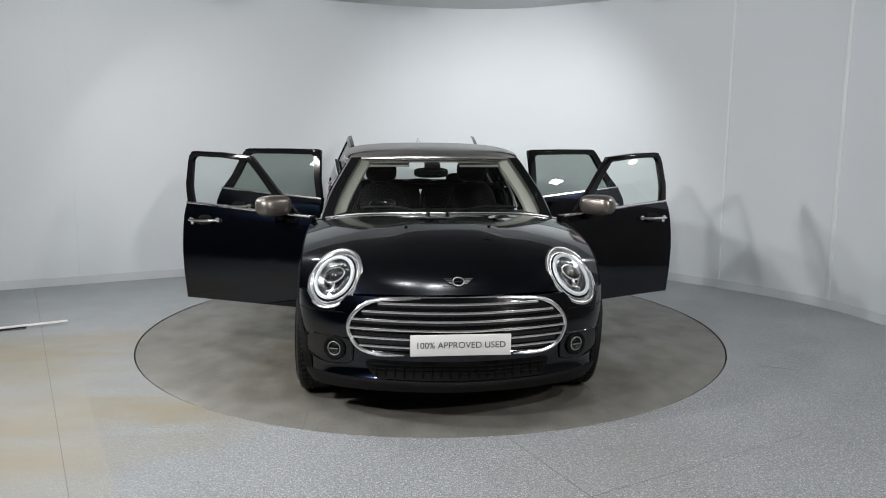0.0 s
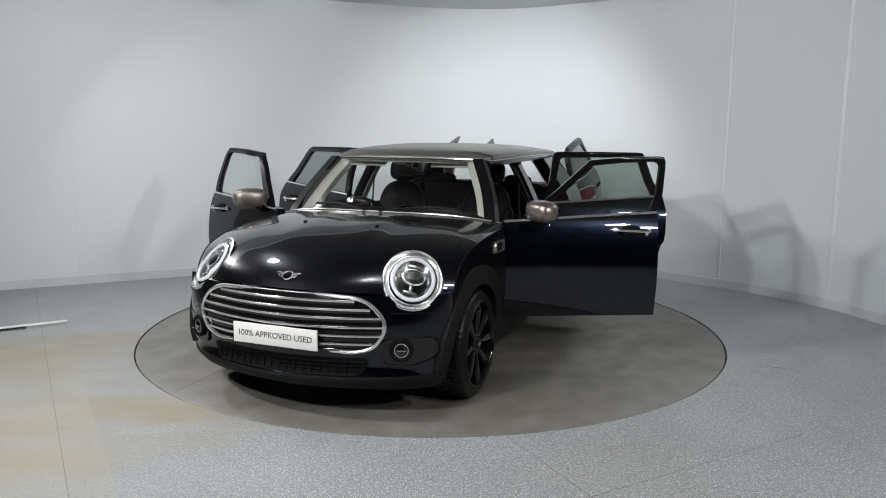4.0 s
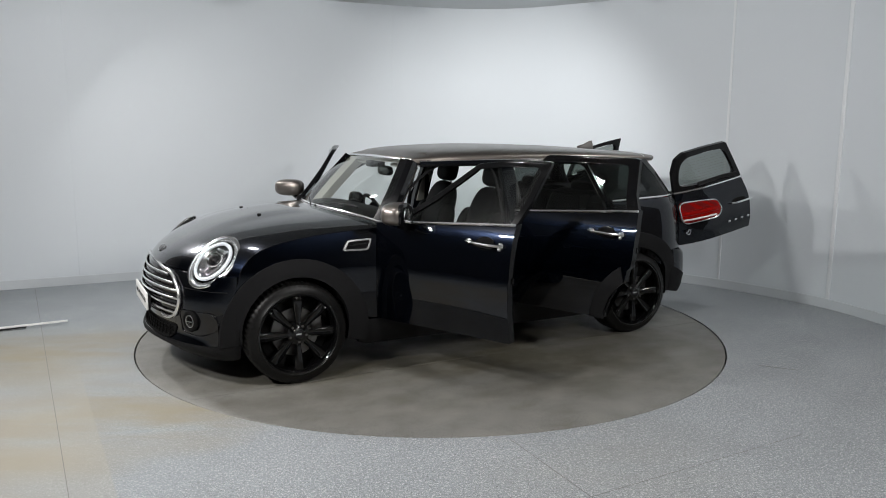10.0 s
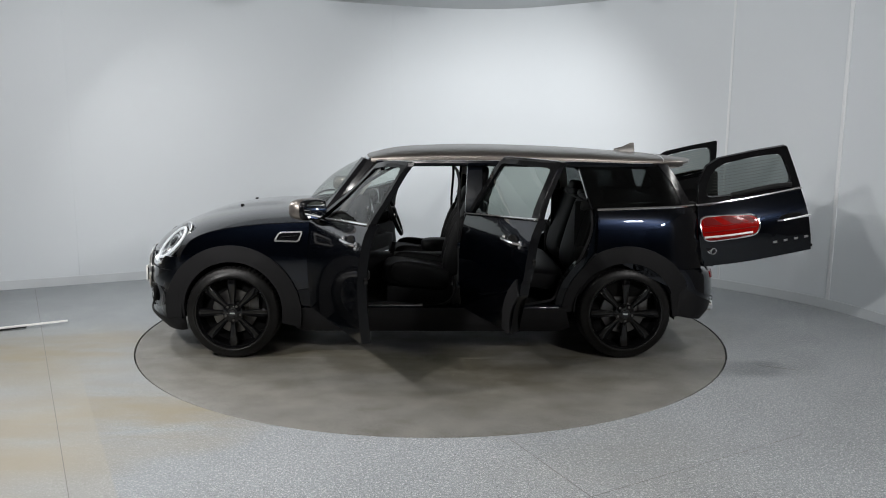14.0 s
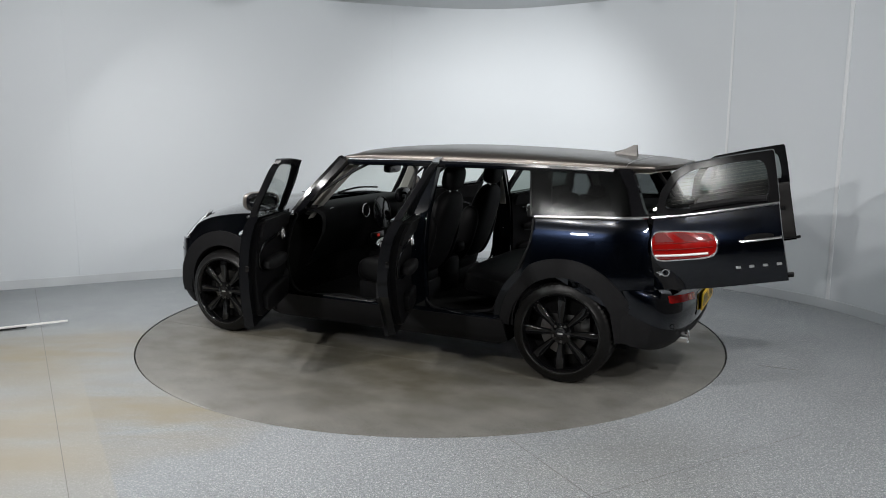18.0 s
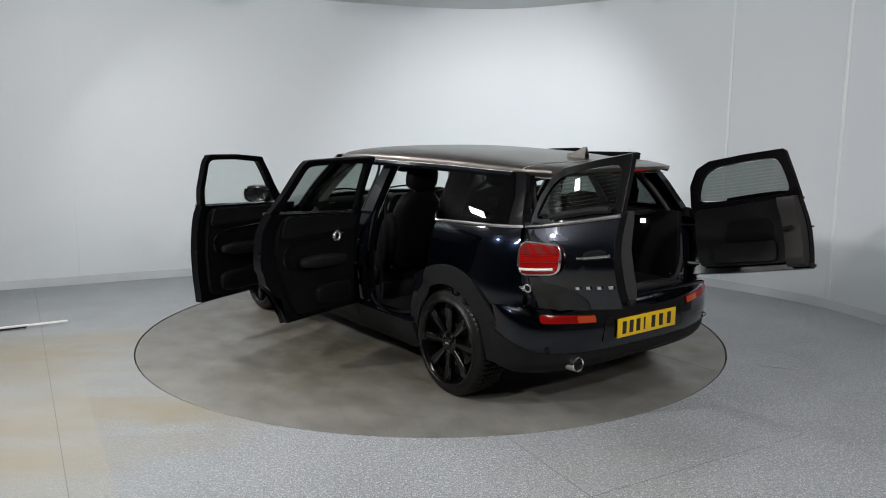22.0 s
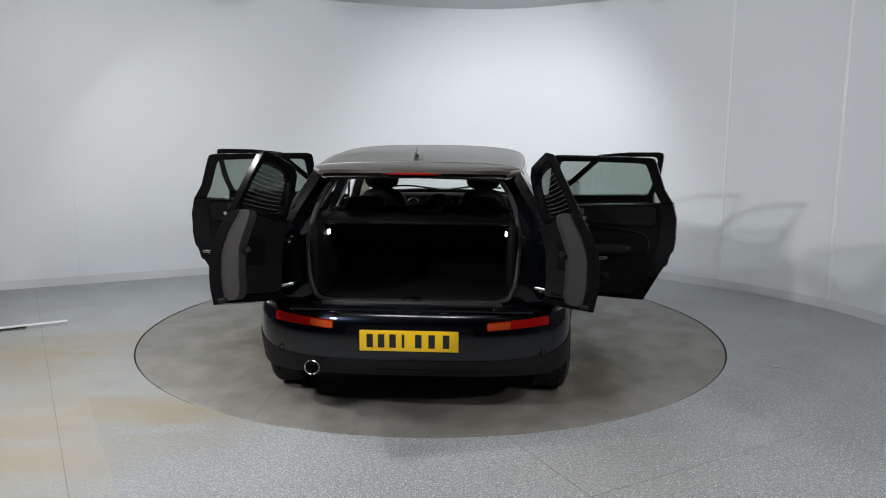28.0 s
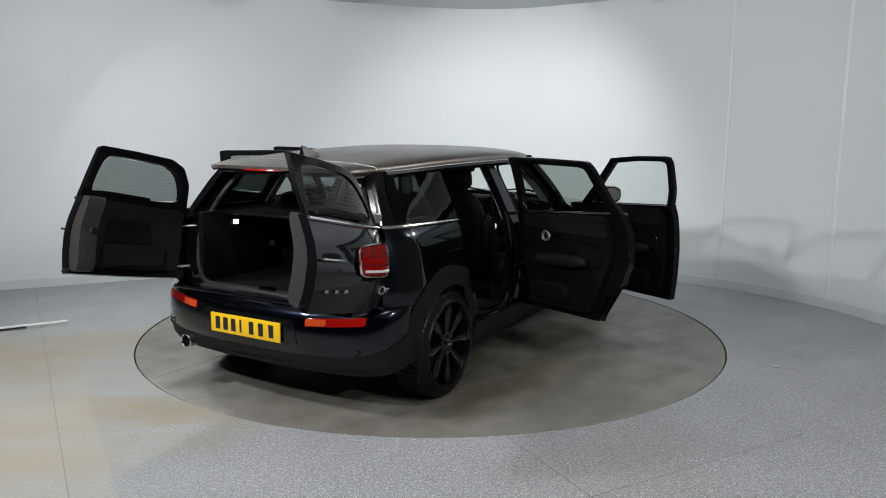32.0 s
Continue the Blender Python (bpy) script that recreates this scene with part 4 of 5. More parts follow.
def build_glasshouse():
    top = [(0.475 - 0.05 * (k / 10) ** 2, 0.565 * k / 10, 1.352 - 0.010 * (k / 10) ** 2) for k in range(-10, 11)]
    base = [(0.945 - 0.235 * abs(k / 10) ** 2.2, 0.775 * k / 10, 0.995 - 0.035 * (k / 10) ** 2) for k in range(-10, 11)]
    rows = [[tuple(a[i] + (b[i] - a[i]) * t + (0.035 * math.sin(math.pi * t) if i != 1 else 0) for i in range(3)) for a, b in zip(base, top)] for t in [j / 8 for j in range(9)]]
    part("windscreen", grid(rows), M_SCREEN, CAR, "slightly green windscreen glass")
    edge = bonnet_rows()[0]
    part("cowl_strip", tube([(q[0] - 0.004, q[1], q[2] + 0.004) for q in edge], 0.0075, 6), M_BRIGHT, CAR, "bright strip along the windscreen base")
    part("scuttle_panel", grid([[(p[0] + 0.05, p[1], p[2] - 0.012) for p in base], [(p[0] - 0.10, p[1] * 0.97, p[2] - 0.03) for p in base]]), M_PIANO, CAR)
    for sg in (1, -1):
        wiper = part("wiper", tube(spline([(0.93, sg * 0.05 - 0.02, 1.015), (0.86, sg * 0.30, 1.05), (0.80, sg * 0.52, 1.04)], 6), 0.008, 6), M_CLAD, CAR)
        a = [(0.735, 0.795, 0.95), (0.60, 0.725, 1.13), (0.44, 0.600, 1.345)]
        rows = []
        for x, y, z in spline(a, 6):
            rows.append([(x + 0.043, sg * (y - 0.080), z + 0.016), (x + 0.036, sg * (y - 0.055), z + 0.012), (x + 0.02, sg * (y - 0.012), z + 0.012), (x - 0.012, sg * (y + 0.006), z), (x - 0.05, sg * (y - 0.004), z - 0.02),
                         (x - 0.05, sg * (y - 0.06), z - 0.03), (x + 0.0, sg * (y - 0.085), z - 0.01)])
        part("a_pillar", grid(rows, True), M_PIANO, CAR)
        rows = [[(x + 0.005, sg * (y - 0.080), z - 0.006), (x - 0.03, sg * (y - 0.145), z - 0.02), (x - 0.085, sg * (y - 0.14), z - 0.05), (x - 0.085, sg * (y - 0.07), z - 0.05)] for x, y, z in spline(a, 6)]
        part("pillar_trim", grid(rows), M_LINER, CAR, "pale grey fabric pillar trim")
        # B pillar
        b = sheet([(-0.20, 0.34), (-0.22, 0.75), (-0.262, 1.34), (-0.36, 1.34), (-0.345, 0.75), (-0.37, 0.34)], on_side(sg, -0.045), 0.1, inward(sg, 0.06))
        soften(part("b_pillar", b, M_SHUT, CAR), 0.012)
        part("pillar_trim", sheet([(-0.250, 0.93), (-0.280, 1.33), (-0.345, 1.33), (-0.335, 0.93)], on_side(sg, -0.112), 0.1, inward(sg, 0.012)), M_LINER, CAR, "pale grey pillar trim")
        part("seat_belt", tube([(-0.29, sg * 0.68, 0.40), (-0.30, sg * 0.62, 1.18)], 0.022, 6, flat=0.12), M_CABIN, CAR)
        # C pillar
        c = sheet([(-1.04, 0.62), (-1.135, 0.97), (-1.05, 1.34), (-1.13, 1.34), (-1.20, 1.0), (-1.21, 0.72)], on_side(sg, -0.040), 0.1, inward(sg, 0.07))
        soften(part("c_pillar", c, M_SHUT, CAR), 0.012)
        inner = sheet([(-1.128, 1.06), (-1.072, 1.325), (-1.13, 1.325), (-1.19, 1.06)], on_side(sg, -0.125), 0.1, inward(sg, 0.012))
        part("pillar_trim", inner, M_LINER, CAR, "pale grey pillar trim")
        # rear-door jamb round the wheel arch
        jo = arc(HUB_R, HUB_Z, 0.475, 62, 0, 10)
        ji = arc(HUB_R, HUB_Z, 0.375, 62, 0, 10)
        part("door_jamb", ring(jo, ji, on_side(sg, -0.045), inward(sg, 0.10), False), M_SHUT, CAR)
        # sill
        out = [(0.92, 0.20), (0.90, 0.35), (-0.93, 0.35), (-0.97, 0.21), (-0.90, 0.175), (0.86, 0.175)]
        part("sill", sheet(out, on_side(sg, -0.004), 0.06, inward(sg, 0.13)), M_CLAD, CAR, "matt black sill cladding")
        part("sill_plate", block((0.42, 0.05, 0.006), (0.26, sg * 0.79, 0.358), 0.002), M_ALU, CAR, "brushed metal tread plate")
        part("sill_top", block((1.74, 0.12, 0.03), (-0.02, sg * 0.785, 0.342), 0.008), M_SHUT, CAR)
        # weather seals round the door openings
        seal = spline([(0.74, 0.40), (0.70, 0.93), (0.24, 1.30), (-0.16, 1.31), (-0.19, 0.95), (-0.15, 0.40), (0.3, 0.375)], 6, True)
        part("door_seal", tube([on_side(sg, -0.07)(x, z) for x, z in seal], 0.010, 6, True, up=(0, 1, 0)), M_CLAD, CAR)
        seal = spline([(-0.37, 0.40), (-0.35, 0.95), (-0.34, 1.31), (-1.00, 1.31), (-1.105, 0.97), (-1.05, 0.74), (-0.90, 0.50), (-0.80, 0.385)], 6, True)
        part("door_seal", tube([on_side(sg, -0.07)(x, z) for x, z in seal], 0.010, 6, True, up=(0, 1, 0)), M_CLAD, CAR)


def build_quarter():
    for sg in (1, -1):
        out = [(-1.135, 1.02), (-1.80, belt(-1.80) - 0.005), (-1.845, 0.92), (-1.868, 0.75), (-1.87, 0.60), (-1.868, 0.46), (-1.80, 0.44)] + arc(HUB_R, HUB_Z, 0.43, 162, 62) + [(-1.125, 0.74), (-1.145, 0.95)]
        soften(part("rear_quarter", sheet(out, on_side(sg), 0.05, inward(sg, 0.03)), M_PAINT, CAR), 0.008)
        part("quarter_cladding", sheet(arch_inner(HUB_R, 184, 152, 6) + [(-1.735, 0.530), (-1.76, 0.510), (-1.775, 0.30)], on_side(sg, 0.013), 0.05, inward(sg, 0.03)), M_CLAD, CAR, "matt black lower quarter trim")
        part("shut_line", tube([on_side(sg, 0.001)(x, 0.60 + 0.02 * (x + 1.7)) for x in (-1.70, -1.76, -1.81, -1.865)], 0.0025, 5), M_SEAMLINE, CAR)
        q = rounded([(-1.105, 1.030), (-1.032, 1.334), (-1.575, 1.330), (-1.665, 1.200), (-1.715, 1.044)], 0.02)
        part("quarter_window", sheet(q, on_side(sg, -0.003), 0.06, inward(sg, 0.004)), M_DARK, CAR, "dark tinted rear quarter glass")
        q = rounded([(-1.585, 1.330), (-1.672, 1.200), (-1.722, 1.044), (-1.802, 1.044), (-1.769, 1.11), (-1.708, 1.246), (-1.656, 1.330)], 0.008)
        part("d_pillar", sheet(q, on_side(sg, -0.002), 0.05, inward(sg, 0.03)), M_PIANO, CAR, "gloss black rear pillar panel")
        fo = [(-1.09, 1.03), (-1.02, 1.34), (-1.660, 1.332), (-1.708, 1.246), (-1.769, 1.11), (-1.806, 1.043)]
        fi = [(-1.15, 1.060), (-1.09, 1.305), (-1.50, 1.300), (-1.545, 1.22), (-1.580, 1.13), (-1.600, 1.072)]
        part("quarter_frame", ring(dense(fo, 6, True), dense(fi, 6, True), on_side(sg, -0.012), inward(sg, 0.05)), M_PIANO, CAR)
        part("belt_strip", tube([on_side(sg, 0.008)(x, belt(x) + 0.002) for x in [-1.13 - 0.68 * k / 12 for k in range(13)]], 0.009, 6), M_CHROME, CAR, "chrome waistline strip")
    # rear frame round the load opening
    h = [(0.0, 0.612), (0.60, 0.612), (0.775, 0.63), (0.775, 0.90), (0.745, 1.03), (0.66, 1.15), (0.565, 1.285), (0.47, 1.332), (0.0, 1.345)]
    g = [(0.0, 0.640), (0.44, 0.640), (0.535, 0.71), (0.560, 0.90), (0.560, 1.03), (0.535, 1.15), (0.485, 1.245), (0.41, 1.290), (0.0, 1.303)]
    h, g = spline(h, 5), spline(g, 5)
    ho = h[:-1] + [(-a, b) for a, b in h[::-1]][:-1]
    go = g[:-1] + [(-a, b) for a, b in g[::-1]][:-1]
    rear = part("rear_frame", ring(ho, go, lambda y, z: rear_face(y, z, -0.075), lambda co: (0.05, 0, 0)), M_SHUT, CAR, "gloss black rear door frame")
    soften(rear, 0.012)
    part("load_seal", tube([rear_face(y * 1.02, z, -0.07) for y, z in go], 0.015, 8, True, up=(1, 0, 0)), M_SEAL, CAR)
    # bumper
    turns = [k / 36 for k in range(-36, 37)]

    def band(zs, out=0.0):
        return thicken(grid([[tail_round(q, z, out) for q in turns] for z in zs]), lambda co: (0.03, -0.02 * co.y, 0))
    part("rear_bumper", band([0.34, 0.37, 0.40, 0.44, 0.48, 0.52, 0.55, 0.58, 0.60, 0.615, 0.625]), M_PAINT, CAR)
    def low(y, s):
        u = abs(y)
        lo = 0.250 + 0.05 * u ** 4
        return lo + s * (0.355 + 0.145 * u ** 3 - lo)
    part("bumper_valance", thicken(grid([[tail_round(q, low(q, s / 8), 0.004) for q in turns] for s in range(9)]), lambda co: (0.03, -0.02 * co.y, 0)), M_CLAD, CAR, "matt black lower rear bumper")
    part("bumper_shelf", block((0.16, 1.30, 0.02), (-1.93, 0, 0.618), 0.006), M_SHUT, CAR)
    for sg in (1, -1):
        o = rounded([(sg * 0.735, 0.590), (sg * 0.735, 0.545), (sg * 0.405, 0.522), (sg * 0.405, 0.565)], 0.012)
        lamp = part("bumper_lamp", sheet(o, lambda y, z: tail(y, z, 0.006), 0.05, lambda co: (0.02, 0, 0)), M_RED, CAR, "red and amber lamp strip in the bumper")
        o = rounded([(sg * 0.53, 0.570), (sg * 0.53, 0.535), (sg * 0.41, 0.527), (sg * 0.41, 0.561)], 0.01)
        part("indicator", sheet(o, lambda y, z: tail(y, z, 0.009), 0.05, lambda co: (0.02, 0, 0)), M_AMBER, lamp)
        part("parking_sensor", tube(oval(tail(sg * 0.70, 0.395, 0.006), (0.25, -sg * 0.97, 0) if sg > 0 else (0.25, 0.97, 0), (0, 0, 1), 0.014, 0.014, 16), 0.003, 5, True, up=(1, 0, 0)), M_PIANO, CAR)
    # yellow registration plate; its characters stand as plain bars
    plate = part("number_plate", block((0.010, 0.52, 0.111), (-2.083, 0, 0.470), 0.003), M_YELLOW, CAR, "yellow rear number plate with black characters")
    for k, y in enumerate((0.205, 0.145, 0.085, 0.030, -0.050, -0.120, -0.195)):
        part("character_bar", block((0.002, 0.034 if k != 3 else 0.014, 0.072), (-2.0885, y, 0.470), 0.0005, 1), M_INK, plate, smooth=False)
    part("plate_recess", sheet(rounded([(-0.33, 0.545), (0.33, 0.545), (0.36, 0.40), (-0.36, 0.40)], 0.03), lambda y, z: tail(y, z, 0.003), 0.06, lambda co: (0.01, 0, 0)), M_PIANO, CAR)
    # exhaust on the car's left
    pipe = lathe([(0.033, 0.12), (0.034, 0.0), (0.038, -0.005), (0.042, 0.0), (0.042, 0.12)], 28)
    part("exhaust_tip", moved(pipe, pose(-2.044, 0.525, 0.302, 0, 0, -90)), M_CHROME, CAR, "polished round exhaust tip")
    part("exhaust_bore", moved(lathe([(0.001, 0.03), (0.033, 0.03)], 20), pose(-2.044, 0.525, 0.302, 0, 0, -90)), M_GAP, CAR)
    part("tow_slot", tube([tail(0.18 * k / 5, 0.292, 0.006) for k in range(-5, 6)], 0.004, 6), M_PIANO, CAR)


def hinge(at, axis, deg):
    return Matrix.Translation(at) @ Matrix.Rotation(radians(deg), 4, Vector(axis)) @ Matrix.Translation(-Vector(at))


def door_handle(door, sg, x, z, out=0.0):
    """Chrome bar handle over its dark cup, with chrome feet and a lock."""
    q = lambda a, o, dz=0.0: on_side(sg, o)(x + a, z + dz + 0.004 * a / 0.1)
    part("handle_cup", moved(pillow((0.12, 0.022, 0.070), n=8, power=2.5), Matrix.Translation(q(0, -0.004))), M_GAP, door)
    bar = part("handle", tube(spline([q(0.122, 0.012), (q(0.07, 0.034)), q(0.0, 0.038), q(-0.07, 0.034), q(-0.122, 0.012)], 5), 0.0125, 8, flat=0.75), M_CHROME, door, "chrome door handle")
    for a in (0.108, -0.108):
        part("handle_foot", moved(pillow((0.040, 0.022, 0.034), n=8, power=2.6), Matrix.Translation(q(a, 0.006))), M_CHROME, bar)
    part("handle_grip", tube(spline([q(0.062, 0.026, -0.014), q(0.0, 0.030, -0.017), q(-0.062, 0.026, -0.014)], 4), 0.006, 6), M_PIANO, bar)
    part("cup_edge", tube([q(0.062 * math.cos(b), 0.004, 0.036 * math.sin(b)) for b in [2 * math.pi * k / 24 for k in range(24)]], 0.0022, 5, True, up=(0, 1, 0)), M_PIANO, door)
    part("lock_cap", moved(pillow((0.022, 0.014, 0.018), n=6, power=2.4), Matrix.Translation(q(-0.100, 0.006, -0.022))), M_SATIN, door)


def pane(outline, at, z0, n=12):
    """Smoothly curved glass that fills an outline: rows of even height from z0 upwards."""
    top = max(p[1] for p in outline) - 0.004
    rows = []
    for k in range(n + 1):
        z = z0 + (top - z0) * k / n
        xs = []
        for (xa, za), (xb, zb) in zip(outline, outline[1:] + outline[:1]):
            if (za - z) * (zb - z) <= 0 and za != zb:
                xs.append(xa + (xb - xa) * (z - za) / (zb - za))
        a, b = min(xs), max(xs)
        rows.append([at(a + (b - a) * j / n, z) for j in range(n + 1)])
    return grid(rows)


def door_glass_at(sg):
    """Even barrel curve of the side glass, 18 mm inside the skin."""
    def at(x, z):
        up = min(max((z - 1.0) / 0.34, 0), 1)
        y = 0.832 - 0.433 * (z - 0.98) - 0.30 * (z - 0.98) * (z - 1.10) - 0.018
        y -= up * (0.13 * (x + 0.27) ** 2 if x > -0.27 else 0.045 * (x + 0.27) ** 2)
        return (x, sg * y, z)
    return at


def build_front_door(sg):
    bz = lambda x: 1.024 - 0.055 * x
    low = [(0.80, 0.36), (-0.208, 0.36), (-0.206, 0.52), (-0.206, 0.75), (-0.215, bz(-0.215)), (0.20, bz(0.2)), (0.80, bz(0.8))]
    door = soften(rim(part("front_door", sheet(low, on_side(sg), 0.05, inward(sg, 0.058)), M_PAINT, CAR, "navy front door standing wide open"), sg, M_RIMBLACK))
    door.matrix_basis = hinge((0.80, sg * 0.845, 0.6), (0, 0, 1), -65 * sg)
    fo = dense([(0.69, bz(0.69)), (0.44, 1.155), (0.185, 1.358), (-0.04, 1.381), (-0.280, 1.387), (-0.312, 1.382), (-0.318, 1.357), (-0.270, 1.16), (-0.215, bz(-0.215))], 5)
    fi = dense([(0.615, bz(0.6)), (0.41, 1.128), (0.172, 1.323), (-0.03, 1.345), (-0.232, 1.350), (-0.262, 1.343), (-0.270, 1.320), (-0.222, 1.15), (-0.165, bz(-0.15))], 5)
    soften(rim(part("window_frame", ring(fo, fi, on_side(sg, -0.002), inward(sg, 0.040), False), M_FRAME, door), sg, M_RIMBLACK), 0.004)
    g = [((a[0] + b[0]) / 2, (a[1] + b[1]) / 2) for a, b in zip(fo, fi)]
    part("window_glass", pane([(0.70, 0.93)] + g + [(-0.19, 0.93)], door_glass_at(sg), 0.95), M_GLASS, door, "clear greenish door glass")
    part("belt_strip", tube([on_side(sg, 0.008)(x, bz(x)) for x in [0.79 - 1.0 * k / 12 for k in range(13)]], 0.008, 6), M_CHROME, door, "chrome waistline strip")
    door_handle(door, sg, -0.035, 0.922)
    # inner trim
    t = rounded([(0.70, 0.40), (-0.13, 0.40), (-0.14, 0.70), (-0.14, bz(0) - 0.01), (0.66, bz(0.6) - 0.01)], 0.06)
    part("inner_trim", sheet(t, on_side(sg, -0.059), 0.07, inward(sg, 0.028)), M_CABIN, door, "black moulded inner door trim")
    part("armrest", flip(pillow((0.52, 0.075, 0.085), (0.22, 0.755, 0.70), (0, 3, 0), power=3.2), sg), M_TRIM, door)
    part("door_pocket", flip(pillow((0.62, 0.07, 0.15), (0.26, 0.770, 0.48), power=4), sg), M_CABIN, door)
    part("pull_ring", tube([(0.47 + 0.030 * math.cos(a), sg * 0.762, 0.845 + 0.030 * math.sin(a)) for a in [2 * math.pi * k / 20 for k in range(20)]], 0.010, 8, True, up=(0, 1, 0)), M_BRIGHT, door, "chrome inner release ring")
    part("speaker", flip(moved(lathe([(0.001, 0.0), (0.07, 0.004), (0.078, 0.012)], 28), pose(0.60, 0.765, 0.50)), sg), M_CLAD, door)
    loop = spline([(0.52, 0.855), (0.25, 0.848), (0.00, 0.835), (-0.075, 0.78), (-0.04, 0.700), (0.18, 0.655), (0.50, 0.655)], 6)
    part("trim_loop", tube([(x, sg * (yside(x, z) - 0.090), z) for x, z in loop], 0.012, 8, up=(0, 1, 0), flat=0.6), M_PIANO, door, "gloss black trim loop")
    part("upper_pad", sheet(rounded([(0.64, 0.89), (0.64, bz(0.6) - 0.015), (-0.13, bz(0) - 0.015), (-0.13, 0.89)], 0.03), on_side(sg, -0.086), 0.08, inward(sg, 0.018)), M_TRIM, door)
    part("latch", block((0.010, 0.022, 0.035), (-0.208, sg * 0.83, 0.72), 0.003), M_BLADE, door)
    # wing mirror
    head = pose(0.555, sg * 0.925, 1.052, 0, 0, 20 * sg)
    part("mirror_cap", moved(pillow((0.150, 0.250, 0.138), n=12, power=3.0), head @ pose(0.012, 0, 0)), M_CAP, door, "bronze wing-mirror cap")
    part("mirror_rim", moved(pillow((0.07, 0.215, 0.130), n=10, power=3.2), head @ pose(-0.032, 0, 0)), M_PIANO, door)
    face = dome((-0.0678, 0, 0), (0, 1, 0), (0, 0, 1), (-1, 0, 0), 0.086, 0.055, 0.002, 30)
    part("mirror_glass", moved(face, head), M_MIRROR, door, "silvered mirror glass")
    part("mirror_foot", tube([(0.575, sg * 0.825, 0.955), (0.570, sg * 0.865, 0.968), (0.565, sg * 0.895, 0.995)], 0.034, 8, flat=0.6), M_PIANO, door)


def build_rear_door(sg):
    bz = lambda x: 0.985 - 0.068 * x
    low = [(-0.228, 0.36)] + arc(HUB_R, HUB_Z, 0.378, 7, 54, 10) + [(-1.130, 0.695), (-1.150, 0.72), (-1.160, 0.78), (-1.165, 0.95), (-1.145, bz(-1.145)), (-0.70, bz(-0.7)), (-0.235, bz(-0.24))]
    door = soften(rim(part("rear_door", sheet(low, on_side(sg), 0.05, inward(sg, 0.058)), M_PAINT, CAR, "navy rear door standing wide open"), sg, M_RIMBLACK))
    door.matrix_basis = hinge((-0.228, sg * 0.845, 0.6), (0, 0, 1), -69 * sg)
    fo = dense([(-0.235, bz(-0.24)), (-0.284, 1.16), (-0.324, 1.353), (-0.338, 1.376), (-0.37, 1.384), (-0.65, 1.385), (-1.00, 1.380), (-1.034, 1.373), (-1.045, 1.347), (-1.092, 1.16), (-1.143, bz(-1.143))], 5)
    fi = dense([(-0.285, bz(-0.32)), (-0.334, 1.15), (-0.374, 1.312), (-0.384, 1.331), (-0.405, 1.340), (-0.65, 1.342), (-0.93, 1.339), (-0.972, 1.331), (-0.985, 1.309), (-1.025, 1.15), (-1.062, bz(-1.06))], 5)
    soften(rim(part("window_frame", ring(fo, fi, on_side(sg, -0.002), inward(sg, 0.040), False), M_FRAME, door), sg, M_RIMBLACK), 0.004)
    g = [((a[0] + b[0]) / 2, (a[1] + b[1]) / 2) for a, b in zip(fo, fi)]
    part("window_glass", pane([(-0.26, 0.95)] + g + [(-1.10, 0.95)], door_glass_at(sg), 0.97), M_REARGLASS, door, "tinted rear door glass")
    part("belt_strip", tube([on_side(sg, 0.008)(x, bz(x)) for x in [-0.235 - 0.91 * k / 12 for k in range(13)]], 0.008, 6), M_CHROME, door, "chrome waistline strip")
    door_handle(door, sg, -0.965, 0.921)
    ro, ri = arc(HUB_R, HUB_Z, 0.470, 6, 58, 10), arc(HUB_R, HUB_Z, 0.374, 6, 53, 10)
    part("arch_cladding", ring(ro, ri, on_side(sg, 0.010), inward(sg, 0.02), False), M_CLAD, door, "matt black arch cladding on the door")
    t = rounded([(-0.31, 0.40), (-0.31, bz(-0.4) - 0.01), (-1.05, bz(-1.0) - 0.01), (-1.05, 0.80), (-0.98, 0.62), (-0.90, 0.40)], 0.06)
    part("inner_trim", sheet(t, on_side(sg, -0.059), 0.07, inward(sg, 0.028)), M_CABIN, door, "black moulded inner door trim")
    part("armrest", flip(pillow((0.44, 0.075, 0.08), (-0.66, 0.755, 0.72), (0, 3, 0), power=3.2), sg), M_TRIM, door)
    part("door_pocket", flip(pillow((0.34, 0.06, 0.13), (-0.56, 0.770, 0.50), power=4), sg), M_CABIN, door)
    part("pull_ring", tube([(-0.52 + 0.030 * math.cos(a), sg * 0.762, 0.865 + 0.030 * math.sin(a)) for a in [2 * math.pi * k / 20 for k in range(20)]], 0.010, 8, True, up=(0, 1, 0)), M_BRIGHT, door, "chrome inner release ring")
    loop = spline([(-0.45, 0.875), (-0.70, 0.868), (-0.93, 0.845), (-0.985, 0.79), (-0.95, 0.715), (-0.75, 0.672), (-0.50, 0.672)], 6)
    part("trim_loop", tube([(x, sg * (yside(x, z) - 0.090), z) for x, z in loop], 0.012, 8, up=(0, 1, 0), flat=0.6), M_PIANO, door, "gloss black trim loop")
    part("upper_pad", sheet(rounded([(-0.34, 0.905), (-0.34, bz(-0.4) - 0.015), (-1.04, bz(-1.0) - 0.015), (-1.03, 0.90)], 0.03), on_side(sg, -0.086), 0.08, inward(sg, 0.018)), M_TRIM, door)
    part("latch", block((0.010, 0.022, 0.035), (-1.160, sg * 0.82, 0.82), 0.003), M_BLADE, door)


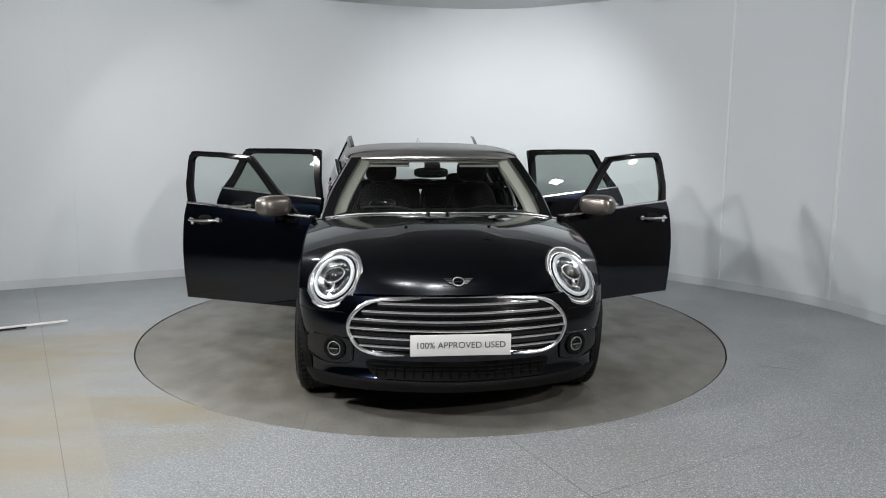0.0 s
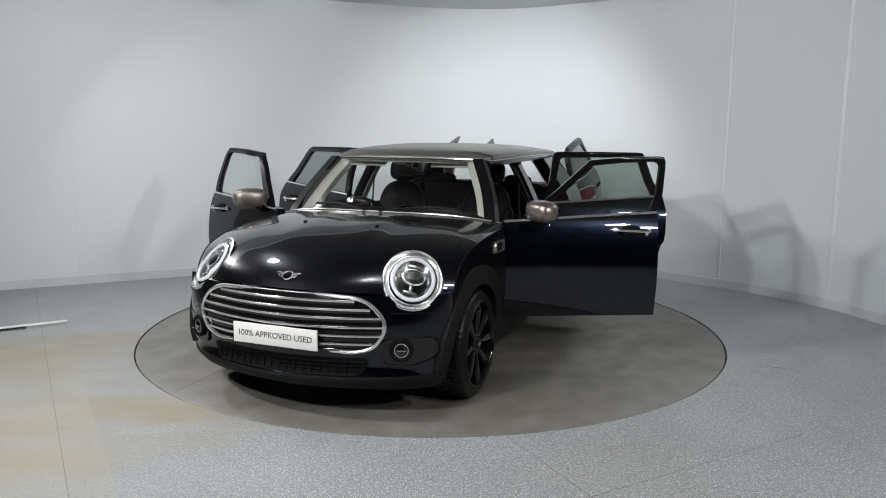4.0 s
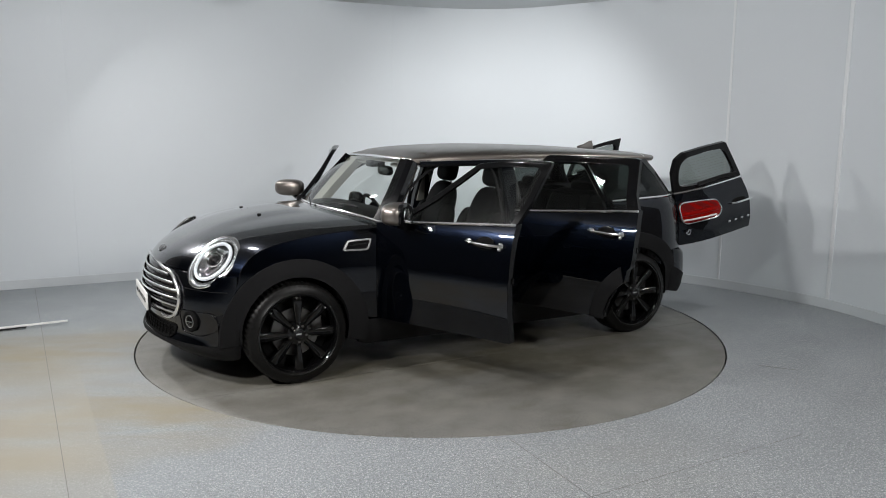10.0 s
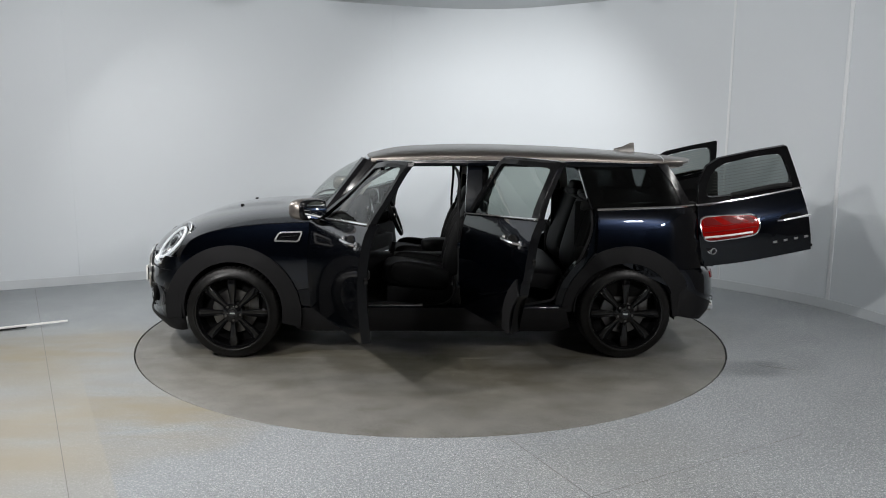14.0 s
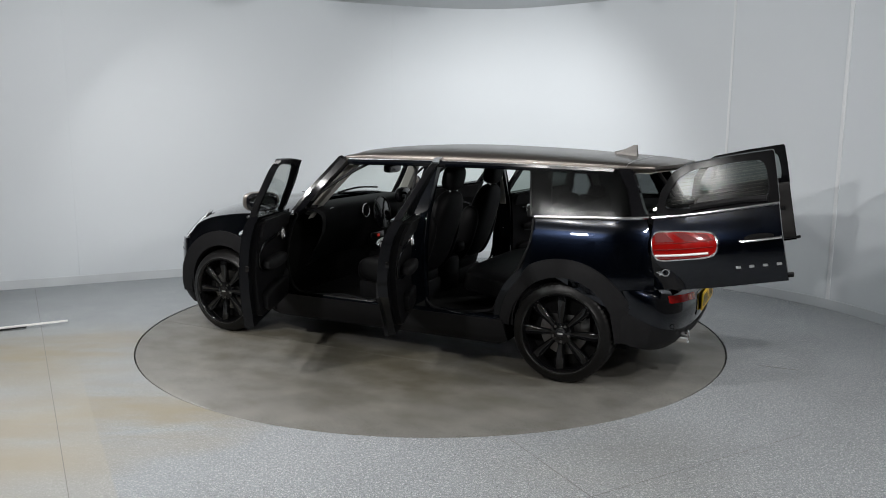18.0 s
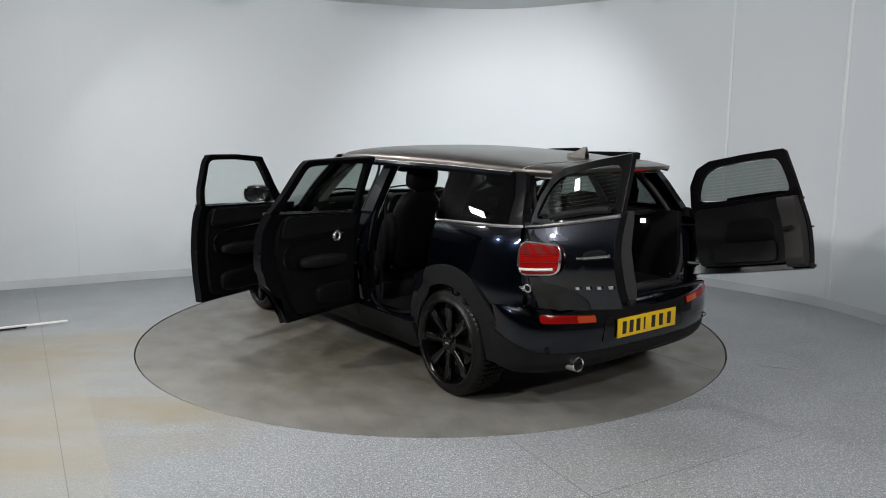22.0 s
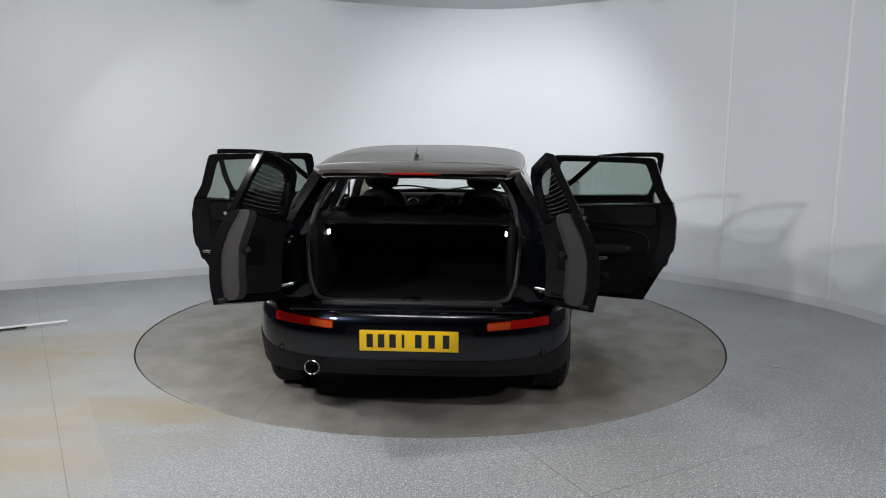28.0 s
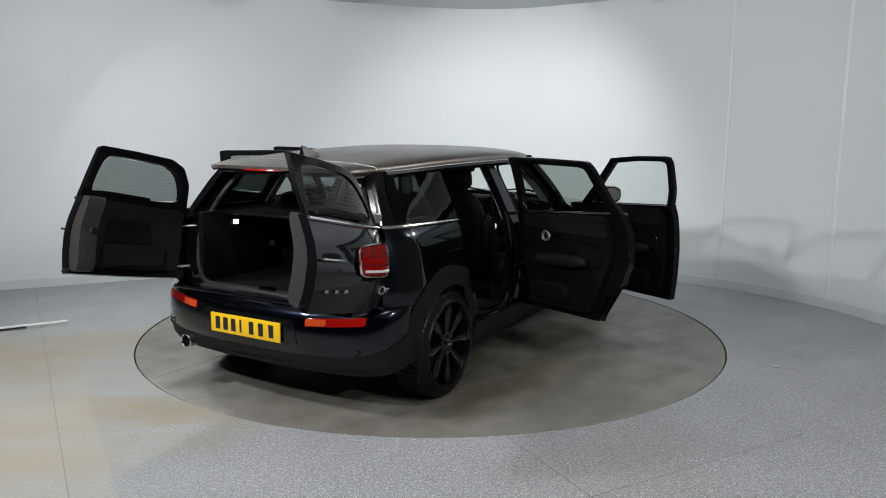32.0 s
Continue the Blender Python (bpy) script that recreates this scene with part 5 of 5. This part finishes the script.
def build_barn_door(sg):
    at = door_face
    back = lambda co: (0.055, 0, 0)
    low = [(sg * y, z) for y, z in [(0.012, 0.640), (0.40, 0.632), (0.742, 0.628), (0.742, 0.80), (0.726, 0.93), (0.700, 1.035), (0.40, 1.045), (0.012, 1.05)]]
    door = soften(rim(part("barn_door", sheet(low, at, 0.05, back), M_PAINT, CAR, "navy split tailgate door swung wide open"), -1, M_RIMBLACK, 0))
    door.matrix_basis = hinge((-1.870, sg * 0.752, 0.62), (math.sin(radians(11)), 0, math.cos(radians(11))), -91 if sg > 0 else 93.5)
    fo = [(sg * y, z) for y, z in rounded([(0.008, 1.045), (0.008, 1.18), (0.012, 1.300), (0.25, 1.302), (0.48, 1.294), (0.575, 1.258), (0.650, 1.17), (0.698, 1.035), (0.40, 1.042)], 0.014, 3)]
    fi = [(sg * y, z) for y, z in rounded([(0.058, 1.072), (0.055, 1.17), (0.068, 1.262), (0.25, 1.268), (0.46, 1.260), (0.545, 1.225), (0.606, 1.15), (0.640, 1.074), (0.35, 1.066)], 0.055, 3)]
    soften(rim(part("window_frame", ring(fo, fi, lambda y, z: at(y, z, 0.002), lambda co: (0.036, 0, 0)), M_FRAME, door), -1, M_RIMBLACK, 0), 0.004)
    part("window_glass", pane([(a[0], a[1]) for a in fi], lambda y, z: at(y, z, -0.008), 1.0675), M_TAILGLASS, door, "tinted rear glass with heating wires")
    for k in range(9):
        z = 1.095 + 0.0175 * k
        y1 = 0.59 - 0.0 if k < 2 else 0.595 - (z - 1.10) * 0.62
        part("heating_wire", tube([at(sg * (0.08 + (y1 - 0.08) * j / 6), z, -0.012) for j in range(7)], 0.0008, 4), M_WIRE, door)
    part("belt_strip", tube([at(sg * (0.01 + 0.700 * k / 12), 1.047 - 0.008 * k / 12, 0.008) for k in range(13)], 0.009, 6), M_CHROME, door, "chrome waistline strip")
    # tail lamp: dark upper field with red wedges, bright red band, white strip, chrome rim
    o = [(sg * y, z) for y, z in rounded([(0.716, 0.976), (0.722, 0.812), (0.372, 0.818), (0.340, 0.885), (0.362, 0.952)], 0.065, 7)]
    lamp = part("tail_lamp", sheet(o, lambda y, z: at(y, z, 0.014), 0.05, lambda co: (0.03, 0, 0)), M_RED, door, "red tail lamp in a chrome surround")
    part("tail_lamp_ring", tube([at(y, z, 0.014) for y, z in o], 0.0065, 6, True, up=(1, 0, 0)), M_CHROME, lamp)
    part("reversing_strip", tube([at(sg * y, 0.842, 0.016) for y in (0.706, 0.63, 0.54, 0.40)], 0.0075, 6), M_WHITE, lamp, "white reversing light strip")
    for w in ([(0.695, 0.966), (0.640, 0.966), (0.580, 0.916), (0.695, 0.916)], [(0.590, 0.962), (0.520, 0.960), (0.440, 0.914), (0.515, 0.914)], [(0.470, 0.952), (0.400, 0.942), (0.372, 0.912), (0.400, 0.912)]):
        part("lamp_wedge", sheet([(sg * y, z) for y, z in w], lambda y, z: at(y, z, 0.0165), 0.02, lambda co: (0.004, 0, 0)), M_DEEPRED, lamp, "dark smoked wedge in the lamp")
    for z, r in ((0.908, 0.0022), (0.876, 0.0022), (0.826, 0.003)):
        part("lamp_band", tube([at(sg * y, z, 0.016) for y in (0.706, 0.63, 0.54, 0.37)], r, 6), M_DEEPRED, lamp)
    # handle, lettering as plain bars, badge
    part("handle_cup", moved(pillow((0.03, 0.16, 0.05), n=8, power=2.5), Matrix.Translation(at(sg * 0.13, 0.890, -0.008))), M_GAP, door)
    part("handle", tube(spline([at(sg * 0.225, 0.888, 0.010), at(sg * 0.17, 0.890, 0.026), at(sg * 0.015, 0.893, 0.030)], 5), 0.010, 8, flat=0.7), M_CHROME, door, "chrome door handle")
    ys = (0.255, 0.185, 0.115, 0.045) if sg > 0 else (0.105, 0.185, 0.265)
    for y in ys:
        part("letter_bar", block((0.005, 0.026, 0.015), at(sg * y, 0.745, 0.004), 0.002), M_SATIN, door, "small chrome letter")
    c = Vector(at(sg * 0.660, 0.740, 0.006))
    t = Vector((0.20, -sg * 0.98, 0)).normalized()
    badge = part("badge", tube(oval(c, t, (0, 0, 1), 0.020, 0.020, 20), 0.0035, 6, True, up=(1, 0, 0)), M_CHROME, door, "chrome winged badge")
    for k in (-1, 1):
        for j in range(3):
            part("badge_wing", tube([c + t * (0.022 * k) + Vector((0, 0, 0.010 - 0.009 * j)), c + t * ((0.050 - 0.007 * j) * k) + Vector((0, 0, 0.012 - 0.009 * j))], 0.003, 5), M_CHROME, door)
    # inner trim panel and wiper
    t = [(sg * y, z) for y, z in rounded([(0.06, 0.68), (0.68, 0.67), (0.70, 0.85), (0.66, 1.02), (0.06, 1.04)], 0.05)]
    part("inner_trim", sheet(t, lambda y, z: at(y, z, -0.057), 0.08, lambda co: (0.035, 0, 0)), M_TRIM, door, "dark grey inner trim panel")
    prof = rounded([(0.020, 0.650), (0.112, 0.650), (0.136, 0.700), (0.138, 0.850), (0.134, 0.985), (0.108, 1.045), (0.020, 1.056)], 0.018, 4)
    bm = sheet([(-d, z) for d, z in prof], lambda d, z: (float(door_face(0.0, z)[0]) - d, 0.018 * sg, z), 0.06)
    part("edge_trim", thicken(bm, lambda co: (0, sg * 0.105, 0)), M_EDGE, door, "taupe plastic trim on the free door edge")
    # shade of the pocket's recess, laid on as a darker flat sheet
    q = [(sg * y, z) for y, z in rounded([(0.20, 0.815), (0.20, 0.945), (0.47, 0.945), (0.52, 0.815)], 0.04)]
    part("pocket_recess", sheet(q, lambda y, z: at(y, z, -0.0935), 0.06, lambda co: (0.004, 0, 0)), M_CABIN, door)
    q = [(sg * y, z) for y, z in rounded([(0.19, 0.69), (0.19, 0.81), (0.58, 0.81), (0.58, 0.69)], 0.025)]
    part("storage_pocket", sheet(q, lambda y, z: at(y, z, -0.092), 0.06, lambda co: (0.022, 0, 0)), M_TRIM, door)
    part("pull_knob", tube([at(sg * 0.10, 0.865, -0.12), at(sg * 0.11, 0.865, -0.155), at(sg * 0.06, 0.87, -0.165)], 0.014, 8), M_CLAD, door)
    part("wiper", tube([at(sg * y, z, 0.022) for y, z in ((0.07, 1.080), (0.20, 1.088), (0.34, 1.084), (0.48, 1.078))], 0.012, 6, flat=1.5), M_CLAD, door, "black rear wiper")
    part("rubber_buffer", block((0.04, 0.03, 0.02), at(sg * 0.0, 0.655, -0.05), 0.006), M_CLAD, door)
    for z in (0.70, 0.96):  # goose-neck hinges
        path = [(-1.80, sg * 0.66, z), (-1.875, sg * 0.71, z), (-1.90, sg * 0.755, z + 0.005), (-1.96, sg * 0.775, z + 0.012)]
        part("hinge_arm", tube(spline(path, 5), 0.016, 8, flat=0.7), M_SHUT, CAR, "black goose-neck hinge")
    part("stay_arm", tube([at(sg * 0.70, 0.70, -0.04), at(sg * 0.735, 0.70, -0.12)], 0.008, 6), M_SATIN, door)


def build_cabin():
    part("floor_pan", block((2.0, 1.46, 0.05), (-0.12, 0, 0.30), 0.01), M_BOOT, CAR, "black carpeted floor")
    part("bulkhead", block((0.08, 1.50, 0.62), (0.84, 0, 0.60), 0.02), M_BOOT, CAR)
    part("underbody", block((3.4, 1.30, 0.08), (0.0, 0, 0.24), 0.02), M_GAP, CAR)
    part("engine_block", block((0.95, 1.05, 0.45), (1.40, 0, 0.50), 0.04), M_GAP, CAR)
    # dashboard
    prof = spline([(0.86, 0.945), (0.70, 1.005), (0.55, 1.005), (0.475, 0.965), (0.48, 0.85), (0.56, 0.70), (0.62, 0.60)], 5)
    rows = [[(x - 0.03 * math.cos(y * 2.0) + 0.03, y, z - 0.03 * (abs(y) / 0.72) ** 4) for x, z in prof] for y in [-0.72 + 1.44 * k / 24 for k in range(25)]]
    part("dashboard", thicken(grid(rows), lambda co: (0.03, 0, -0.02)), M_CABIN, CAR, "black soft-touch dashboard")
    c = Vector((0.445, 0, 0.885))
    disp = part("centre_display", dome(c, (0, 1, 0), (0.15, 0, 0.99), (-1, 0, 0), 0.125, 0.125, 0.01, 36), M_PIANO, CAR, "round centre display in a chrome ring")
    part("display_ring", tube(oval(c, (0, 1, 0), (0.15, 0, 0.99), 0.128, 0.128, 36), 0.006, 6, True, up=(1, 0, 0)), M_BLADE, disp)
    for y in (0.22, 0.60, -0.60):
        c = Vector((0.462, y, 0.925) if abs(y) < 0.5 else (0.515, y, 0.925))
        vent = part("air_vent", dome(c, (0, 1, 0), (0.1, 0, 0.99), (-1, 0, 0), 0.048, 0.048, 0.012, 24), M_GAP, CAR)
        part("vent_ring", tube(oval(c, (0, 1, 0), (0.1, 0, 0.99), 0.050, 0.050, 24), 0.006, 6, True, up=(1, 0, 0)), M_CHROME, vent)
    part("switch_panel", block((0.03, 0.20, 0.05), (0.50, 0, 0.705), 0.01), M_BLADE, CAR)
    part("start_switch", block((0.02, 0.018, 0.022), (0.482, 0, 0.70), 0.004), M_REDGLOW, CAR, "red-lit starter toggle")
    part("centre_console", block((0.72, 0.24, 0.30), (0.16, 0, 0.44), 0.04), M_CABIN, CAR)
    part("centre_armrest", pillow((0.34, 0.18, 0.10), (-0.10, 0, 0.66), power=4), M_CABIN, CAR)
    part("gear_lever", tube([(0.30, 0, 0.58), (0.28, 0, 0.68)], 0.016, 8), M_CABIN, CAR)
    # steering wheel, right-hand drive
    c, ax = Vector((0.30, -0.37, 0.86)), Vector((-0.93, 0, 0.36))
    up = Vector((0.36, 0, 0.93))
    wheel = part("steering_wheel", tube(oval(c, (0, 1, 0), up, 0.182, 0.182, 36), 0.016, 8, True, up=ax), M_CABIN, CAR, "black leather steering wheel")
    part("airbag_pad", moved(pillow((0.07, 0.15, 0.12), n=8, power=3), Matrix.Translation(c - ax * 0.01)), M_CABIN, wheel)
    for d in ((0, 1, 0), (0, -1, 0), tuple(-up)):
        part("wheel_spoke", tube([c, c + Vector(d) * 0.178], 0.016, 6, flat=0.6), M_SATIN, wheel)
    part("steering_column", tube([c - ax * 0.02, c - ax * 0.25], 0.045, 10), M_CABIN, CAR)
    part("instrument_pod", moved(pillow((0.08, 0.20, 0.13), n=8, power=3), pose(0.46, -0.37, 1.0)), M_PIANO, CAR)
    # inner mirror
    part("inner_mirror", moved(pillow((0.045, 0.25, 0.075), n=10, power=3.2), pose(0.36, -0.02, 1.245)), M_PIANO, CAR, "black rear-view mirror")
    part("mirror_stalk", block((0.12, 0.11, 0.05), (0.44, -0.02, 1.30), 0.015), M_PIANO, CAR)
    for sg in (1, -1):
        part("sun_visor", block((0.15, 0.36, 0.018), (0.34, sg * 0.36, 1.325), 0.006, 2, (0, 25, 0)), M_LINER, CAR)
        y = sg * 0.37
        # front seat
        seat = part("front_seat", join(pillow((0.52, 0.50, 0.16), (0.090, y, 0.50), (0, -8, 0), power=4.5), pillow((0.44, 0.10, 0.18), (0.070, y + 0.215, 0.53), (0, -8, 0), power=3),
                    pillow((0.44, 0.10, 0.18), (0.070, y - 0.215, 0.53), (0, -8, 0), power=3)), M_CABIN, CAR, "black bucket-shaped front seat")
        part("backrest", join(pillow((0.15, 0.40, 0.62), (-0.260, y, 0.83), (0, -18, 0), power=3.0), pillow((0.17, 0.10, 0.46), (-0.205, y + 0.195, 0.74), (0, -18, 0), power=2.6),
             pillow((0.17, 0.10, 0.46), (-0.205, y - 0.195, 0.74), (0, -18, 0), power=2.6)), M_CABIN, seat)
        part("headrest", pillow((0.11, 0.25, 0.18), (-0.365, y, 1.215), (0, -12, 0), power=3.2), M_CABIN, seat)
        for k in (-0.06, 0.06):
            part("headrest_post", tube([(-0.350, y + k, 1.06), (-0.365, y + k, 1.15)], 0.007, 6), M_CHROME, seat)
        part("seat_base", block((0.48, 0.42, 0.14), (0.070, y, 0.38), 0.02), M_CLAD, seat)
        # door hinges and check straps
        for x in (0.80, -0.225):
            for z in (0.50, 0.78):
                part("door_hinge", block((0.07, 0.05, 0.045), (x + 0.005, sg * 0.815, z), 0.008), M_SHUT, CAR)
            part("check_strap", tube([(x + 0.01, sg * 0.80, 0.64), (x - 0.06, sg * 0.885, 0.64)], 0.009, 6, flat=0.6), M_DISC, CAR)
        part("striker", tube([(-0.30, sg * 0.775, 0.72), (-0.30, sg * 0.83, 0.72), (-0.30, sg * 0.83, 0.76), (-0.30, sg * 0.775, 0.76)], 0.005, 6), M_SATIN, CAR)
        part("tie_down_ring", tube(oval((-1.30, sg * 0.508, 0.80), (1, 0, 0), (0, 0, 1), 0.016, 0.016, 16), 0.003, 6, True, up=(0, 1, 0)), M_SATIN, CAR)
        # rear seats
        back = part("rear_backrest", pillow((0.16, 0.67, 0.58), (-1.13, sg * 0.33, 0.80), (0, -16, 0), power=4.5), M_CABIN, CAR, "black rear seat backrest")
        part("headrest", pillow((0.10, 0.25, 0.12), (-1.205, sg * 0.36, 1.085), (0, -8, 0), power=3.4), M_CABIN, back)
        for k in (-0.06, 0.06):
            part("headrest_post", tube([(-1.195, sg * 0.36 + k, 1.00), (-1.205, sg * 0.36 + k, 1.06)], 0.006, 6), M_CHROME, back)
        # load space side trim with a courtesy lamp
        part("load_side_trim", block((0.86, 0.04, 0.44), (-1.46, sg * 0.535, 0.84), 0.015), M_CABIN, CAR)
        part("wheel_box", block((0.70, 0.24, 0.34), (-1.36, sg * 0.70, 0.58), 0.05), M_BOOT, CAR)
        part("load_lamp", block((0.035, 0.012, 0.026), (-1.62, sg * 0.508, 0.976), 0.004), M_BULB, CAR, "small lit load-space lamp")
        part("upper_side_trim", block((0.80, 0.03, 0.06), (-1.44, sg * 0.70, 1.04), 0.01), M_TRIM, CAR)
        part("shelf_rail", block((0.58, 0.10, 0.03), (-1.44, sg * 0.58, 1.035), 0.01), M_CABIN, CAR)
    part("rear_cushion", pillow((0.48, 1.24, 0.18), (-0.74, 0, 0.50), (0, -8, 0), power=5), M_CABIN, CAR, "black rear bench cushion")
    part("middle_headrest", pillow((0.10, 0.24, 0.10), (-1.205, 0, 1.045), (0, -8, 0), power=3.4), M_CABIN, CAR)
    part("load_floor", block((0.92, 1.10, 0.03), (-1.47, 0, 0.615), 0.006), M_BOOT, CAR, "black carpet load floor")
    part("load_sill", block((0.10, 0.98, 0.035), (-1.90, 0, 0.625), 0.01), M_SEAL, CAR)
    part("load_latch", block((0.05, 0.10, 0.025), (-1.90, 0, 0.650), 0.008), M_BLADE, CAR)
    part("parcel_shelf", block((0.60, 1.06, 0.018), (-1.42, 0, 1.045), 0.006), M_CABIN, CAR, "black load cover shelf")


build_roof()
build_glasshouse()
build_front()
build_quarter()
for side in (1, -1):
    build_front_door(side)
    build_rear_door(side)
    build_barn_door(side)
build_wheels()
build_cabin()


def motions():
    """The table turns evenly, clockwise from above, and carries the car."""
    rows_car, rows_table = [], []
    for k in range(65):
        t = k * 0.5
        a = -85.46 - 6.7328 * t
        rows_table.append((t, pose(0, 0, 0, 0, 0, a)))
        rows_car.append((t, pose(0, 0, 0, 0, 0, a) @ pose(0.021, -0.022, 0)))
    walk(TABLE, rows_table)
    walk(CAR, rows_car)


motions()
